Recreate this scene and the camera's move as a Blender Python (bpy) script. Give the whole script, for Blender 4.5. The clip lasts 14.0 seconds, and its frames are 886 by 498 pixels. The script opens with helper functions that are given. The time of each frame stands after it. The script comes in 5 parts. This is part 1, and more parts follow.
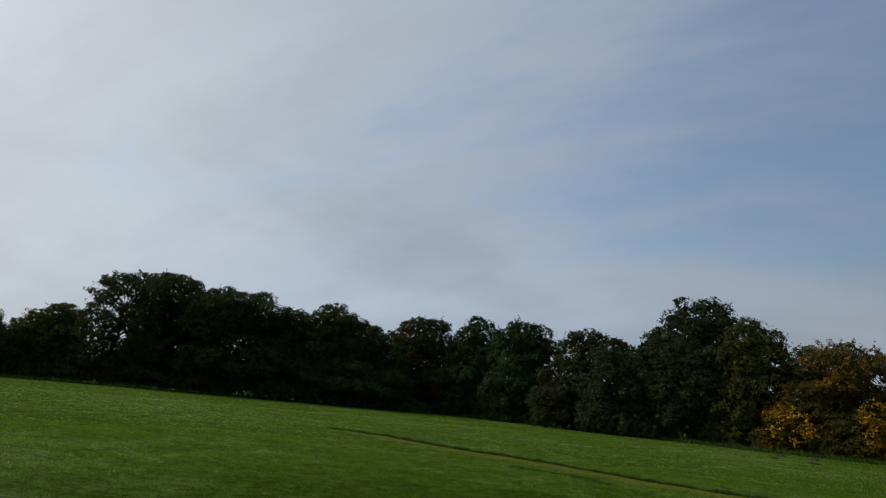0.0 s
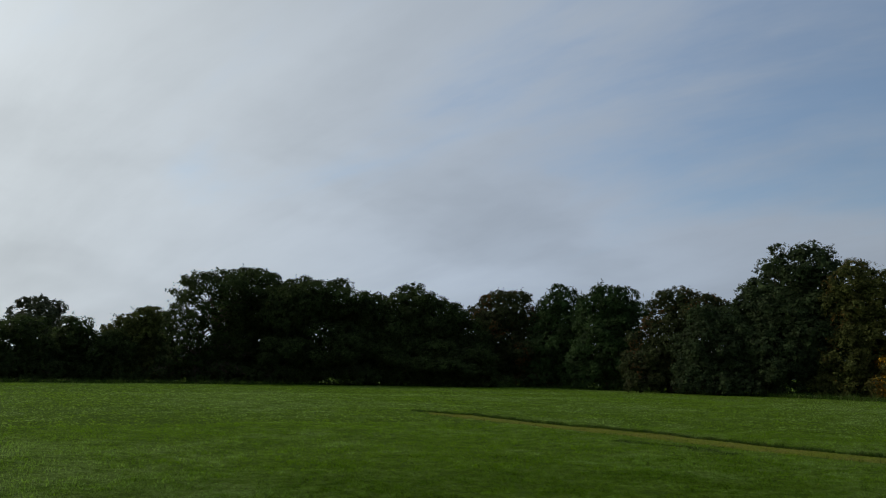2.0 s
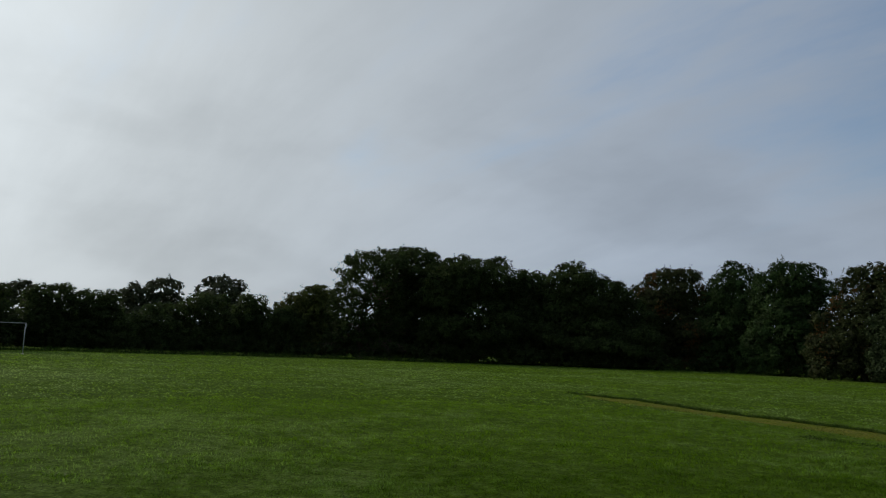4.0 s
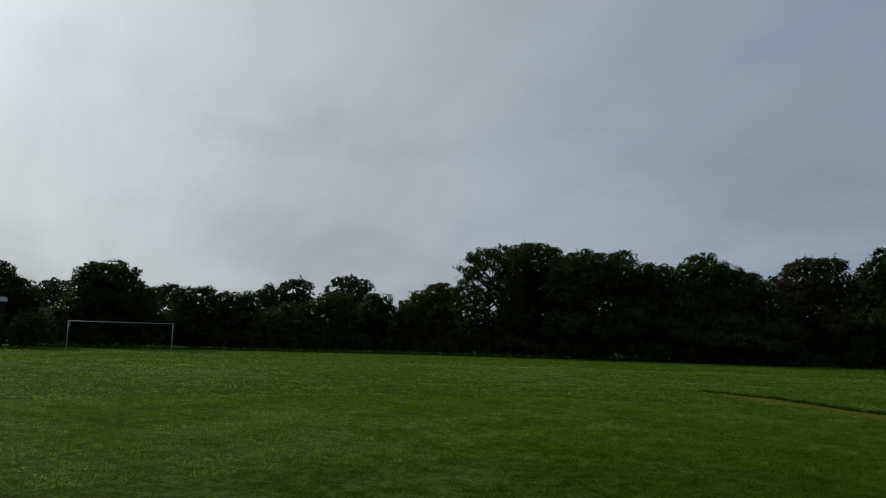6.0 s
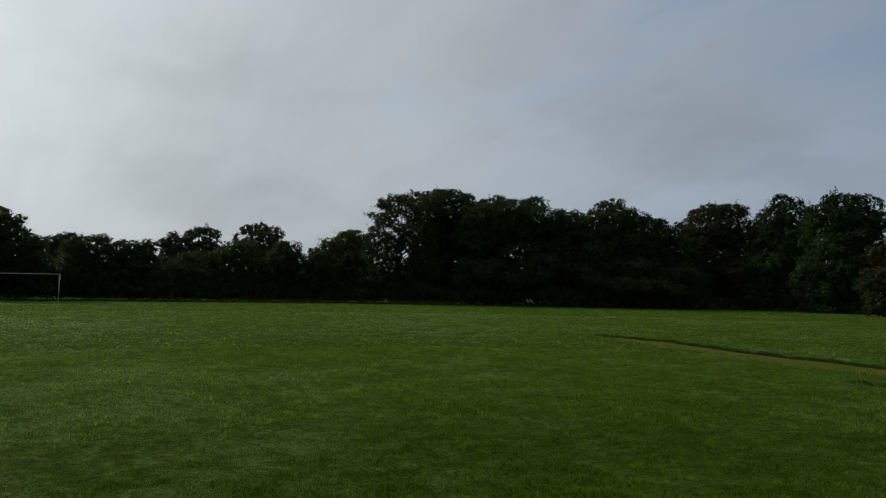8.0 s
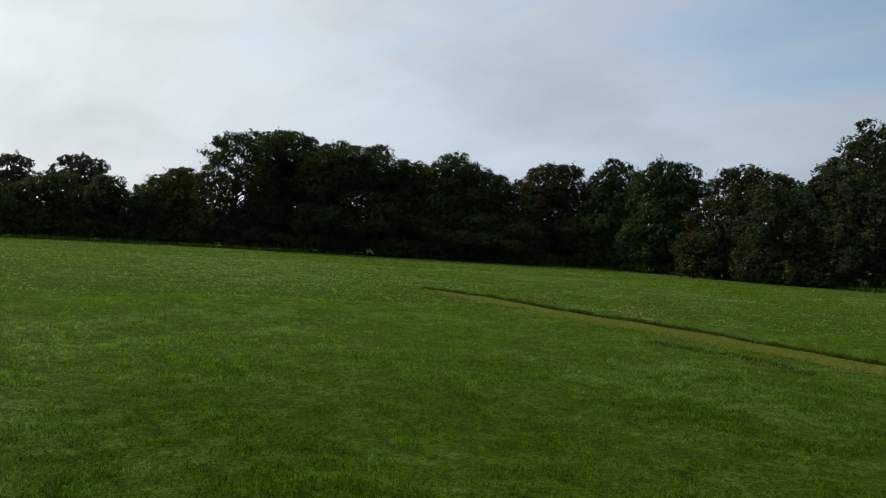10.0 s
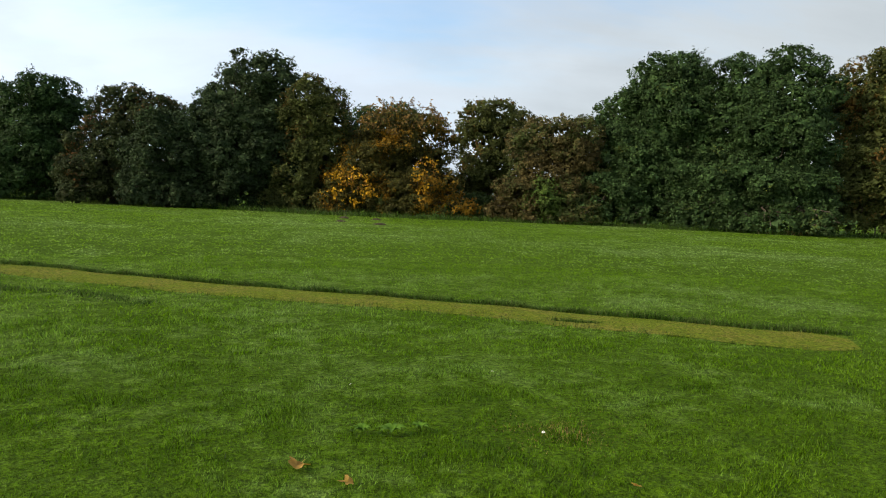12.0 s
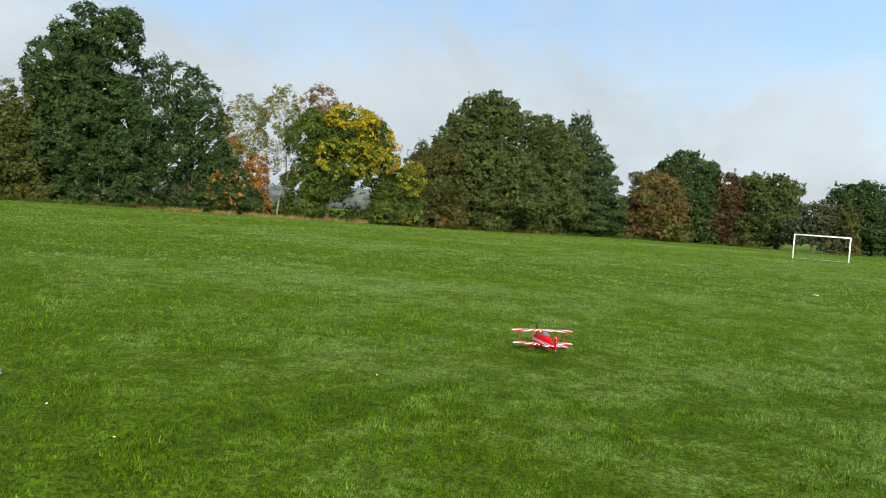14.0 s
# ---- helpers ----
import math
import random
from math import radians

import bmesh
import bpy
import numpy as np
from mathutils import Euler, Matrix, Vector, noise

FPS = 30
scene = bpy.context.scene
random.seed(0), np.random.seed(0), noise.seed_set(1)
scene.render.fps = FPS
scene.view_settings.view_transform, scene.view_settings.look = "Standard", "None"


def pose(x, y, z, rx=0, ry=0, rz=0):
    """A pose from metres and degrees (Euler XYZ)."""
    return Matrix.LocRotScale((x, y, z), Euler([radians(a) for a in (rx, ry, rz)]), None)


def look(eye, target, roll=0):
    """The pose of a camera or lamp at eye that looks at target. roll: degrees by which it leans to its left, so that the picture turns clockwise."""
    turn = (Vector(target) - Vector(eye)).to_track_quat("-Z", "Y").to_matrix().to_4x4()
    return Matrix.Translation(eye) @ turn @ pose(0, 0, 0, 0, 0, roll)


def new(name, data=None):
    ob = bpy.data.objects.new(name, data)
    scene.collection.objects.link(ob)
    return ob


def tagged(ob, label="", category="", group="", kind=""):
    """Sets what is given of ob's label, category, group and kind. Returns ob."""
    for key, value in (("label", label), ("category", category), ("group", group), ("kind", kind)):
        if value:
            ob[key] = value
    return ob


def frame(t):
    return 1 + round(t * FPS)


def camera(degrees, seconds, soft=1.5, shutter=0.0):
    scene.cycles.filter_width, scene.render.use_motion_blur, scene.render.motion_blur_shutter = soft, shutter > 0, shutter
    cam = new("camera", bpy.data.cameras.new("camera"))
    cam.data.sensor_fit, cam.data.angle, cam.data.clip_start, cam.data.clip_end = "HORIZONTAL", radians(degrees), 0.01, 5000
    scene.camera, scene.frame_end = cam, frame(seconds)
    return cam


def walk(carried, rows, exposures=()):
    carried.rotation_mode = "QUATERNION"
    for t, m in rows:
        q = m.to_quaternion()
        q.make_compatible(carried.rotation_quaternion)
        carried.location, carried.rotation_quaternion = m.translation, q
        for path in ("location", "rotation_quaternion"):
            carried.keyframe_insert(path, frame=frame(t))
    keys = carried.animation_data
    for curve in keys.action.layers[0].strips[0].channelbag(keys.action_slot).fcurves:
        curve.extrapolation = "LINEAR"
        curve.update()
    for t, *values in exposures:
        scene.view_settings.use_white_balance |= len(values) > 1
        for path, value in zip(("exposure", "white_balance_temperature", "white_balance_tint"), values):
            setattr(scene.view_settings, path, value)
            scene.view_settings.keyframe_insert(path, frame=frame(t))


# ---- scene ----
cam = camera(61.29, 14.0, 1.05)
PATH = [
    (0.0, pose(-2.215, -7.303, 1.621, 101.36, -5.28, -1.72)),
    (0.5, pose(-2.201, -6.780, 1.619, 99.55, -2.44, -1.00)),
    (1.0, pose(-2.191, -6.236, 1.625, 99.47, -3.42, 1.05)),
    (1.5, pose(-2.181, -5.697, 1.633, 99.42, -1.16, 2.84)),
    (2.0, pose(-2.188, -5.203, 1.624, 99.19, -0.97, 4.83)),
    (2.5, pose(-2.202, -4.721, 1.617, 98.16, -0.47, 7.18)),
    (3.0, pose(-2.195, -4.252, 1.609, 98.11, -0.90, 10.35)),
    (3.5, pose(-2.108, -3.873, 1.616, 97.63, -1.97, 13.95)),
    (6.0, pose(-1.984, -3.508, 1.623, 96.81, -1.59, 26.68)),
    (6.5, pose(-1.912, -3.180, 1.644, 95.55, -3.54, 27.86)),
    (7.0, pose(-1.798, -2.751, 1.628, 94.69, -2.99, 27.96)),
    (7.5, pose(-1.734, -2.281, 1.597, 93.84, -1.51, 24.36)),
    (10.0, pose(-1.243, -0.609, 1.610, 89.54, -3.37, 9.07)),
    (10.5, pose(-0.936, -0.274, 1.618, 88.25, -3.00, 2.65)),
    (11.0, pose(-0.580, 0.033, 1.615, 86.96, -3.60, -5.52)),
    (11.5, pose(-0.249, 0.261, 1.637, 86.30, -1.52, -17.86)),
    (12.0, pose(-0.034, 0.417, 1.645, 85.98, -2.45, -34.63)),
    (12.2, pose(0.060, 0.433, 1.626, 85.40, -1.65, -46.89)),
    (12.4, pose(0.144, 0.459, 1.629, 85.59, -2.36, -65.24)),
    (12.5, pose(0.180, 0.470, 1.633, 85.66, -2.38, -72.94)),
    (12.6, pose(0.210, 0.480, 1.633, 85.45, -2.88, -78.83)),
    (12.8, pose(0.253, 0.489, 1.615, 85.29, -3.34, -88.30)),
    (13.0, pose(0.287, 0.498, 1.601, 85.47, -4.15, -98.24)),
    (13.5, pose(0.375, 0.577, 1.565, 86.17, -4.59, -107.11)),
    (14.0, pose(0.546, 0.647, 1.609, 87.21, -4.26, -108.93)),
]
EXPOSURES = [(0.0, -0.97, 6600, 10), (3.5, -1.1, 6580, 10), (6.0, -1.47, 6600, 10), (7.5, -1.41, 6600, 10), (10.0, -0.60, 6820, 10), (11.0, -0.24, 6800, 10),
             (12.0, 0.27, 6850, 10), (12.5, 0.80, 6950, 10), (13.0, 0.89, 6950, 10), (13.5, 0.74, 6850, 10), (14.0, 0.58, 6750, 10)]
walk(cam, PATH, EXPOSURES)

# ---- world, sun ----
SUN_YAW, SUN_ELEVATION = 78.0, 27.0
world = bpy.data.worlds.new("sky")
scene.world = world
world.use_nodes = True
wt = world.node_tree
wt.nodes.clear()


def wn(kind, **sets):
    n = wt.nodes.new(kind)
    for k, v in sets.items():
        if k == "operation":
            n.operation = v
        elif k == "data_type":
            n.data_type = v
        elif k == "blend_type":
            n.blend_type = v
    return n


def wmath(op, a, b=None, c=None, clamp=False):
    n = wn("ShaderNodeMath", operation=op)
    n.use_clamp = clamp
    for i, v in enumerate((a, b, c)):
        if v is None:
            continue
        if isinstance(v, (int, float)):
            n.inputs[i].default_value = v
        else:
            wt.links.new(v, n.inputs[i])
    return n.outputs[0]


def wmix(fac, a, b):
    n = wn("ShaderNodeMix", data_type="RGBA")
    for sock, v in ((n.inputs[0], fac), (n.inputs[6], a), (n.inputs[7], b)):
        if isinstance(v, (int, float)):
            sock.default_value = v
        elif isinstance(v, tuple):
            sock.default_value = (*v, 1)
        else:
            wt.links.new(v, sock)
    return n.outputs[2]


def wrange(v, a, b, c, d):
    n = wn("ShaderNodeMapRange")
    n.interpolation_type = "SMOOTHSTEP"
    wt.links.new(v, n.inputs[0])
    for i, x in enumerate((a, b, c, d)):
        n.inputs[1 + i].default_value = x
    return n.outputs[0]


geo = wn("ShaderNodeTexCoord")
sep = wn("ShaderNodeSeparateXYZ")
wt.links.new(geo.outputs["Generated"], sep.inputs[0])
dx, dy, dz = sep.outputs
sky = wn("ShaderNodeTexSky")
sky.sky_type = "NISHITA"
sky.sun_disc = False
sky.sun_elevation = radians(SUN_ELEVATION)
sky.sun_rotation = radians(-SUN_YAW)
sky.dust_density = 1.5
sun_way = Vector((-math.sin(radians(SUN_YAW)) * math.cos(radians(SUN_ELEVATION)),
                  math.cos(radians(SUN_YAW)) * math.cos(radians(SUN_ELEVATION)), math.sin(radians(SUN_ELEVATION))))
dot = wn("ShaderNodeVectorMath", operation="DOT_PRODUCT")
wt.links.new(geo.outputs["Generated"], dot.inputs[0])
dot.inputs[1].default_value = sun_way
near_sun = dot.outputs["Value"]
# the cloud layer, seen as a flat sheet overhead
up = wmath("ADD", wmath("MAXIMUM", dz, 0.0), 0.36)
flat = wn("ShaderNodeCombineXYZ")
wt.links.new(wmath("DIVIDE", dx, up), flat.inputs[0])
wt.links.new(wmath("DIVIDE", dy, up), flat.inputs[1])


def cloud_noise(turn, scale, detail, seed, rough=0.55, warp=0.15):
    m = wn("ShaderNodeMapping")
    m.vector_type = "TEXTURE"
    m.inputs["Rotation"].default_value = (0, 0, radians(turn))
    m.inputs["Scale"].default_value = [1 / s for s in scale]
    m.inputs["Location"].default_value = (seed, seed * 0.7, 0)
    wt.links.new(flat.outputs[0], m.inputs[0])
    n = wn("ShaderNodeTexNoise")
    n.inputs["Scale"].default_value = 1.0
    n.inputs["Detail"].default_value = detail
    n.inputs["Roughness"].default_value = rough
    n.inputs["Distortion"].default_value = warp
    wt.links.new(m.outputs[0], n.inputs["Vector"])
    return n.outputs[0]


streaks = cloud_noise(-28, (0.5, 1.5, 1), 7, 3.1, 0.5)
banks = cloud_noise(20, (0.55, 0.7, 1), 6, 7.7)
fine = cloud_noise(-24, (1.2, 4.5, 1), 8, 1.3)
wisps = cloud_noise(-35, (1.0, 2.8, 1), 9, 11.9, 0.6, 0.25)
cover = wmath("ADD", wmath("MULTIPLY", streaks, 0.7), wmath("MULTIPLY", banks, 0.6))
cover = wmath("ADD", cover, wmath("MULTIPLY", fine, 0.24))
low = wrange(dz, 0.08, 0.27, 0.42, 0.0)
toward = wrange(near_sun, -0.15, 0.85, 0.0, 0.43)
cover = wmath("ADD", cover, wmath("ADD", low, toward))
cover = wmath("ADD", cover, wmath("MULTIPLY", wmath("SUBTRACT", wisps, 0.5), 0.9))


def toward_point(x, y, z, lo, hi, amount):
    """More or less cloud round one point of the sky."""
    n = wn("ShaderNodeVectorMath", operation="DOT_PRODUCT")
    wt.links.new(geo.outputs["Generated"], n.inputs[0])
    n.inputs[1].default_value = Vector((x, y, z)).normalized()
    return wrange(n.outputs["Value"], lo, hi, 0.0, amount)


cover = wmath("ADD", cover, toward_point(0.10, 0.83, 0.52, 0.92, 0.99, -0.10))
cover = wmath("ADD", cover, toward_point(0.826, 0.515, 0.25, 0.90, 0.985, 0.22))
mask = wrange(cover, 0.70, 1.12, 0.28, 0.98)
slope = wmath("ADD", wmath("MULTIPLY", near_sun, 0.44), 0.83)
glow = wmath("POWER", wmath("MAXIMUM", near_sun, 0.0), 8.0)
lit = wmath("ADD", wmath("MAXIMUM", slope, 0.52), wmath("MULTIPLY", glow, 1.25))
shade = wmath("MULTIPLY", wrange(banks, 0.35, 0.72, 1.03, 0.92), wrange(wisps, 0.3, 0.72, 1.07, 0.93))
# soft grey banks low over the horizon
stretched = wn("ShaderNodeCombineXYZ")
wt.links.new(wmath("MULTIPLY", dx, 3.2), stretched.inputs[0])
wt.links.new(wmath("MULTIPLY", dy, 3.2), stretched.inputs[1])
wt.links.new(wmath("MULTIPLY", dz, 8.5), stretched.inputs[2])
bank = wn("ShaderNodeTexNoise")
bank.inputs["Scale"].default_value = 1.0
bank.inputs["Detail"].default_value = 5.0
bank.inputs["Roughness"].default_value = 0.5
wt.links.new(stretched.outputs[0], bank.inputs["Vector"])
bank_dark = wmath("MULTIPLY", wrange(bank.outputs[0], 0.44, 0.68, 0.0, 0.13), wrange(dz, 0.16, 0.42, 1.0, 0.15))
bright = wmath("MULTIPLY", wmath("MULTIPLY", lit, shade), wmath("SUBTRACT", 1.03, bank_dark))
cloud = wn("ShaderNodeMix", data_type="RGBA", blend_type="MULTIPLY")
cloud.inputs[0].default_value = 1.0
wt.links.new(wmix(wrange(near_sun, 0.15, 0.9, 0.0, 1.0), wmix(wrange(near_sun, -0.55, 0.0, 0.0, 1.0), (0.85, 0.965, 1.07), (0.80, 0.95, 1.16)), (0.91, 0.99, 1.035)), cloud.inputs[6])
grey = wn("ShaderNodeCombineColor")
for i in range(3):
    wt.links.new(bright, grey.inputs[i])
wt.links.new(grey.outputs[0], cloud.inputs[7])
clear = wn("ShaderNodeMix", data_type="RGBA", blend_type="MULTIPLY")
clear.inputs[0].default_value = 1.0
wt.links.new(sky.outputs[0], clear.inputs[6])
haze = wn("ShaderNodeCombineColor")
for i, tint in enumerate((0.142, 0.180, 0.208)):
    wt.links.new(wmath("MULTIPLY", wmath("MINIMUM", wmath("MAXIMUM", wmath("ADD", wmath("MULTIPLY", near_sun, 0.72), 1.13), 0.48), 1.3), tint), haze.inputs[i])
wt.links.new(haze.outputs[0], clear.inputs[7])
back = wn("ShaderNodeBackground")
wt.links.new(wmix(mask, clear.outputs[2], cloud.outputs[2]), back.inputs[0])
out = wn("ShaderNodeOutputWorld")
wt.links.new(back.outputs[0], out.inputs[0])

sun = new("sun", bpy.data.lights.new("sun", "SUN"))
sun.data.energy = 3.6
sun.data.angle = radians(3.0)
sun.data.color = (1.0, 0.91, 0.76)
sun.matrix_world = look(sun_way * 50, (0, 0, 0))


# ---- materials ----
def material(name):
    m = bpy.data.materials.new(name)
    m.use_nodes = True
    t = m.node_tree
    t.nodes.clear()
    o = t.nodes.new("ShaderNodeOutputMaterial")
    return m, t, o


def link(t, a, b):
    t.links.new(a, b)


def noise_at(t, scale, detail=5.0, vec=None, rough=0.6):
    n = t.nodes.new("ShaderNodeTexNoise")
    n.inputs["Scale"].default_value = scale
    n.inputs["Detail"].default_value = detail
    n.inputs["Roughness"].default_value = rough
    if vec is None:
        c = t.nodes.new("ShaderNodeTexCoord")
        vec = c.outputs["Object"]
    link(t, vec, n.inputs["Vector"])
    return n.outputs[0]


def ramp(t, v, stops):
    r = t.nodes.new("ShaderNodeValToRGB")
    e = r.color_ramp.elements
    while len(e) < len(stops):
        e.new(0.5)
    for k, (p, c) in zip(e, stops):
        k.position, k.color = p, (*c, 1)
    link(t, v, r.inputs[0])
    return r.outputs[0]


def blend(t, fac, a, b, mode="MIX"):
    n = t.nodes.new("ShaderNodeMix")
    n.data_type, n.blend_type = "RGBA", mode
    for sock, v in ((n.inputs[0], fac), (n.inputs[6], a), (n.inputs[7], b)):
        if isinstance(v, (int, float)):
            sock.default_value = v
        elif isinstance(v, tuple):
            sock.default_value = (*v, 1)
        else:
            link(t, v, sock)
    return n.outputs[2]


def calc(t, op, a, b=None):
    n = t.nodes.new("ShaderNodeMath")
    n.operation = op
    for i, v in enumerate((a, b)):
        if v is None:
            continue
        if isinstance(v, (int, float)):
            n.inputs[i].default_value = v
        else:
            link(t, v, n.inputs[i])
    return n.outputs[0]


def span(t, v, a, b, c=0.0, d=1.0):
    n = t.nodes.new("ShaderNodeMapRange")
    n.interpolation_type = "SMOOTHSTEP"
    link(t, v, n.inputs[0])
    for i, x in enumerate((a, b, c, d)):
        n.inputs[1 + i].default_value = x
    return n.outputs[0]


def principled(t, o, colour, rough, metal=0.0, spec=0.5, bump=None, height=0.01):
    p = t.nodes.new("ShaderNodeBsdfPrincipled")
    if isinstance(colour, tuple):
        p.inputs["Base Color"].default_value = (*colour, 1)
    else:
        link(t, colour, p.inputs["Base Color"])
    if isinstance(rough, (int, float)):
        p.inputs["Roughness"].default_value = rough
    else:
        link(t, rough, p.inputs["Roughness"])
    p.inputs["Metallic"].default_value = metal
    p.inputs["Specular IOR Level"].default_value = spec
    if bump is not None:
        b = t.nodes.new("ShaderNodeBump")
        b.inputs["Distance"].default_value = height
        link(t, bump, b.inputs["Height"])
        link(t, b.outputs[0], p.inputs["Normal"])
    link(t, p.outputs[0], o.inputs[0])
    return p


def leafy(name, main, second, accent, amount, through_light=0.3):
    """Leaves: two greens leaf by leaf, and an autumn tint in patches."""
    m, t, o = material(name)
    g = t.nodes.new("ShaderNodeNewGeometry")
    rnd = g.outputs["Random Per Island"]
    base = blend(t, rnd, main, second)
    own = t.nodes.new("ShaderNodeCombineColor")
    tone = span(t, calc(t, "FRACT", calc(t, "MULTIPLY", rnd, 7.31)), 0.0, 1.0, 0.62, 1.38)
    for i in range(3):
        link(t, tone, own.inputs[i])
    base = blend(t, 1.0, base, own.outputs[0], "MULTIPLY")
    patch = noise_at(t, 0.33, 3.0)
    patch = calc(t, "ADD", patch, calc(t, "MULTIPLY", calc(t, "SUBTRACT", rnd, 0.5), 0.22))
    col = blend(t, span(t, patch, 0.74 - amount * 0.5, 0.86 - amount * 0.5), base, accent)
    dark = span(t, noise_at(t, 0.9, 3.0), 0.3, 0.7, 0.6, 1.3)
    grey = t.nodes.new("ShaderNodeCombineColor")
    for i in range(3):
        link(t, dark, grey.inputs[i])
    col = blend(t, 1.0, col, grey.outputs[0], "MULTIPLY")
    p = principled(t, o, col, 0.65, spec=0.08)
    tr = t.nodes.new("ShaderNodeBsdfTranslucent")
    link(t, col, tr.inputs[0])
    mix = t.nodes.new("ShaderNodeMixShader")
    mix.inputs[0].default_value = through_light
    link(t, p.outputs[0], mix.inputs[1])
    link(t, tr.outputs[0], mix.inputs[2])
    link(t, mix.outputs[0], o.inputs[0])
    return m


LEAF = {
    "dark": leafy("dark_leaves", (0.040, 0.062, 0.019), (0.062, 0.090, 0.028), (0.085, 0.085, 0.024), 0.1, 0.55),
    "deep": leafy("deep_green_leaves", (0.026, 0.042, 0.016), (0.042, 0.062, 0.022), (0.055, 0.060, 0.02), 0.05, 0.25),
    "deepgreen": leafy("shady_green_leaves", (0.024, 0.048, 0.013), (0.038, 0.068, 0.019), (0.055, 0.075, 0.02), 0.1, 0.25),
    "green": leafy("green_leaves", (0.027, 0.052, 0.015), (0.046, 0.079, 0.023), (0.09, 0.11, 0.02), 0.15, 0.2),
    # for the distant trees; their haze is part of this grey
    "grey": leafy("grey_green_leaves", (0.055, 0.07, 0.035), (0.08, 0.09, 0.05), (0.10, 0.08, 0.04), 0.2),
    "olive": leafy("olive_leaves", (0.060, 0.078, 0.018), (0.095, 0.11, 0.028), (0.13, 0.10, 0.025), 0.25),
    "olivedark": leafy("olive_brown_leaves", (0.050, 0.062, 0.016), (0.080, 0.088, 0.022), (0.16, 0.09, 0.022), 0.3),
    "olivedark2": leafy("oak_leaves", (0.048, 0.070, 0.020), (0.084, 0.108, 0.030), (0.12, 0.095, 0.03), 0.15),
    "rust": leafy("rusty_leaves", (0.028, 0.040, 0.013), (0.044, 0.052, 0.017), (0.13, 0.062, 0.018), 0.3),
    "thin": leafy("thin_leaves", (0.13, 0.085, 0.05), (0.19, 0.12, 0.07), (0.22, 0.13, 0.05), 0.25),
    "gold": leafy("golden_leaves", (0.050, 0.052, 0.013), (0.080, 0.070, 0.016), (0.27, 0.14, 0.012), 0.42),
    "brown": leafy("brown_leaves", (0.098, 0.069, 0.023), (0.140, 0.096, 0.030), (0.075, 0.09, 0.024), 0.55),
    "russet": leafy("russet_leaves", (0.078, 0.064, 0.022), (0.118, 0.086, 0.028), (0.065, 0.082, 0.022), 0.5),
    "darkred": leafy("dark_red_leaves", (0.062, 0.042, 0.02), (0.09, 0.055, 0.024), (0.06, 0.07, 0.02), 0.4),
    "lime": leafy("lime_leaves", (0.060, 0.095, 0.018), (0.085, 0.125, 0.024), (0.11, 0.13, 0.03), 0.2),
    "limeyellow": leafy("green_yellow_leaves", (0.052, 0.082, 0.016), (0.085, 0.12, 0.022), (0.24, 0.20, 0.02), 0.20),
    "yellowgreen": leafy("fresh_green_leaves", (0.050, 0.085, 0.015), (0.085, 0.125, 0.022), (0.28, 0.25, 0.02), 0.16),
    "limetip": leafy("yellow_green_leaves", (0.17, 0.19, 0.02), (0.26, 0.25, 0.02), (0.36, 0.28, 0.015), 0.3),
    "yellow": leafy("bright_yellow_leaves", (0.36, 0.27, 0.012), (0.46, 0.34, 0.016), (0.18, 0.19, 0.02), 0.35),
    "orange": leafy("orange_leaves", (0.13, 0.082, 0.028), (0.20, 0.115, 0.032), (0.30, 0.165, 0.02), 0.32),
    "amber": leafy("amber_leaves", (0.38, 0.19, 0.012), (0.50, 0.29, 0.016), (0.24, 0.11, 0.03), 0.3),
    "ginger": leafy("ginger_leaves", (0.23, 0.105, 0.020), (0.32, 0.165, 0.026), (0.14, 0.085, 0.022), 0.25),
    "pale": leafy("pale_birch_leaves", (0.13, 0.135, 0.034), (0.19, 0.185, 0.048), (0.25, 0.17, 0.04), 0.15),
    "pine": leafy("pine_needles", (0.032, 0.054, 0.016), (0.052, 0.080, 0.024), (0.07, 0.08, 0.025), 0.1, 0.15),
}


def barky(name, light, dark):
    m, t, o = material(name)
    n = noise_at(t, 3.0, 6)
    f = noise_at(t, 24.0, 4)
    col = ramp(t, calc(t, "ADD", calc(t, "MULTIPLY", n, 0.6), calc(t, "MULTIPLY", f, 0.4)), [(0.35, dark), (0.65, light)])
    principled(t, o, col, 0.9, spec=0.2, bump=f, height=0.03)
    return m


BARK = barky("brown_bark", (0.13, 0.10, 0.07), (0.05, 0.04, 0.03))
PALE_BARK = barky("birch_bark", (0.27, 0.255, 0.22), (0.10, 0.095, 0.08))
FENCE_WOOD = barky("weathered_fence_wood", (0.20, 0.17, 0.13), (0.08, 0.07, 0.055))


def dewy(t, c, deep, green, pale, dew, lo=0.57, hi=0.72):
    """Colour of the turf: deep (painted hollow shade) and fresh green patches, pale dew wisps."""
    broad = noise_at(t, 0.09, 4, c)
    patch = noise_at(t, 0.75, 6, c, 0.65)
    wisp = noise_at(t, 3.4, 7, c, 0.7)
    # streaks of deep tone stand for the shadows between tussocks
    col = blend(t, span(t, calc(t, "ADD", calc(t, "MULTIPLY", patch, 0.36), calc(t, "MULTIPLY", wisp, 0.64)), 0.36, 0.62), deep, green)
    k = calc(t, "ADD", calc(t, "MULTIPLY", broad, 0.42), calc(t, "ADD", calc(t, "MULTIPLY", patch, 0.34), calc(t, "MULTIPLY", wisp, 0.44)))
    return blend(t, span(t, k, lo, hi, 0.0, dew), col, pale), patch, wisp


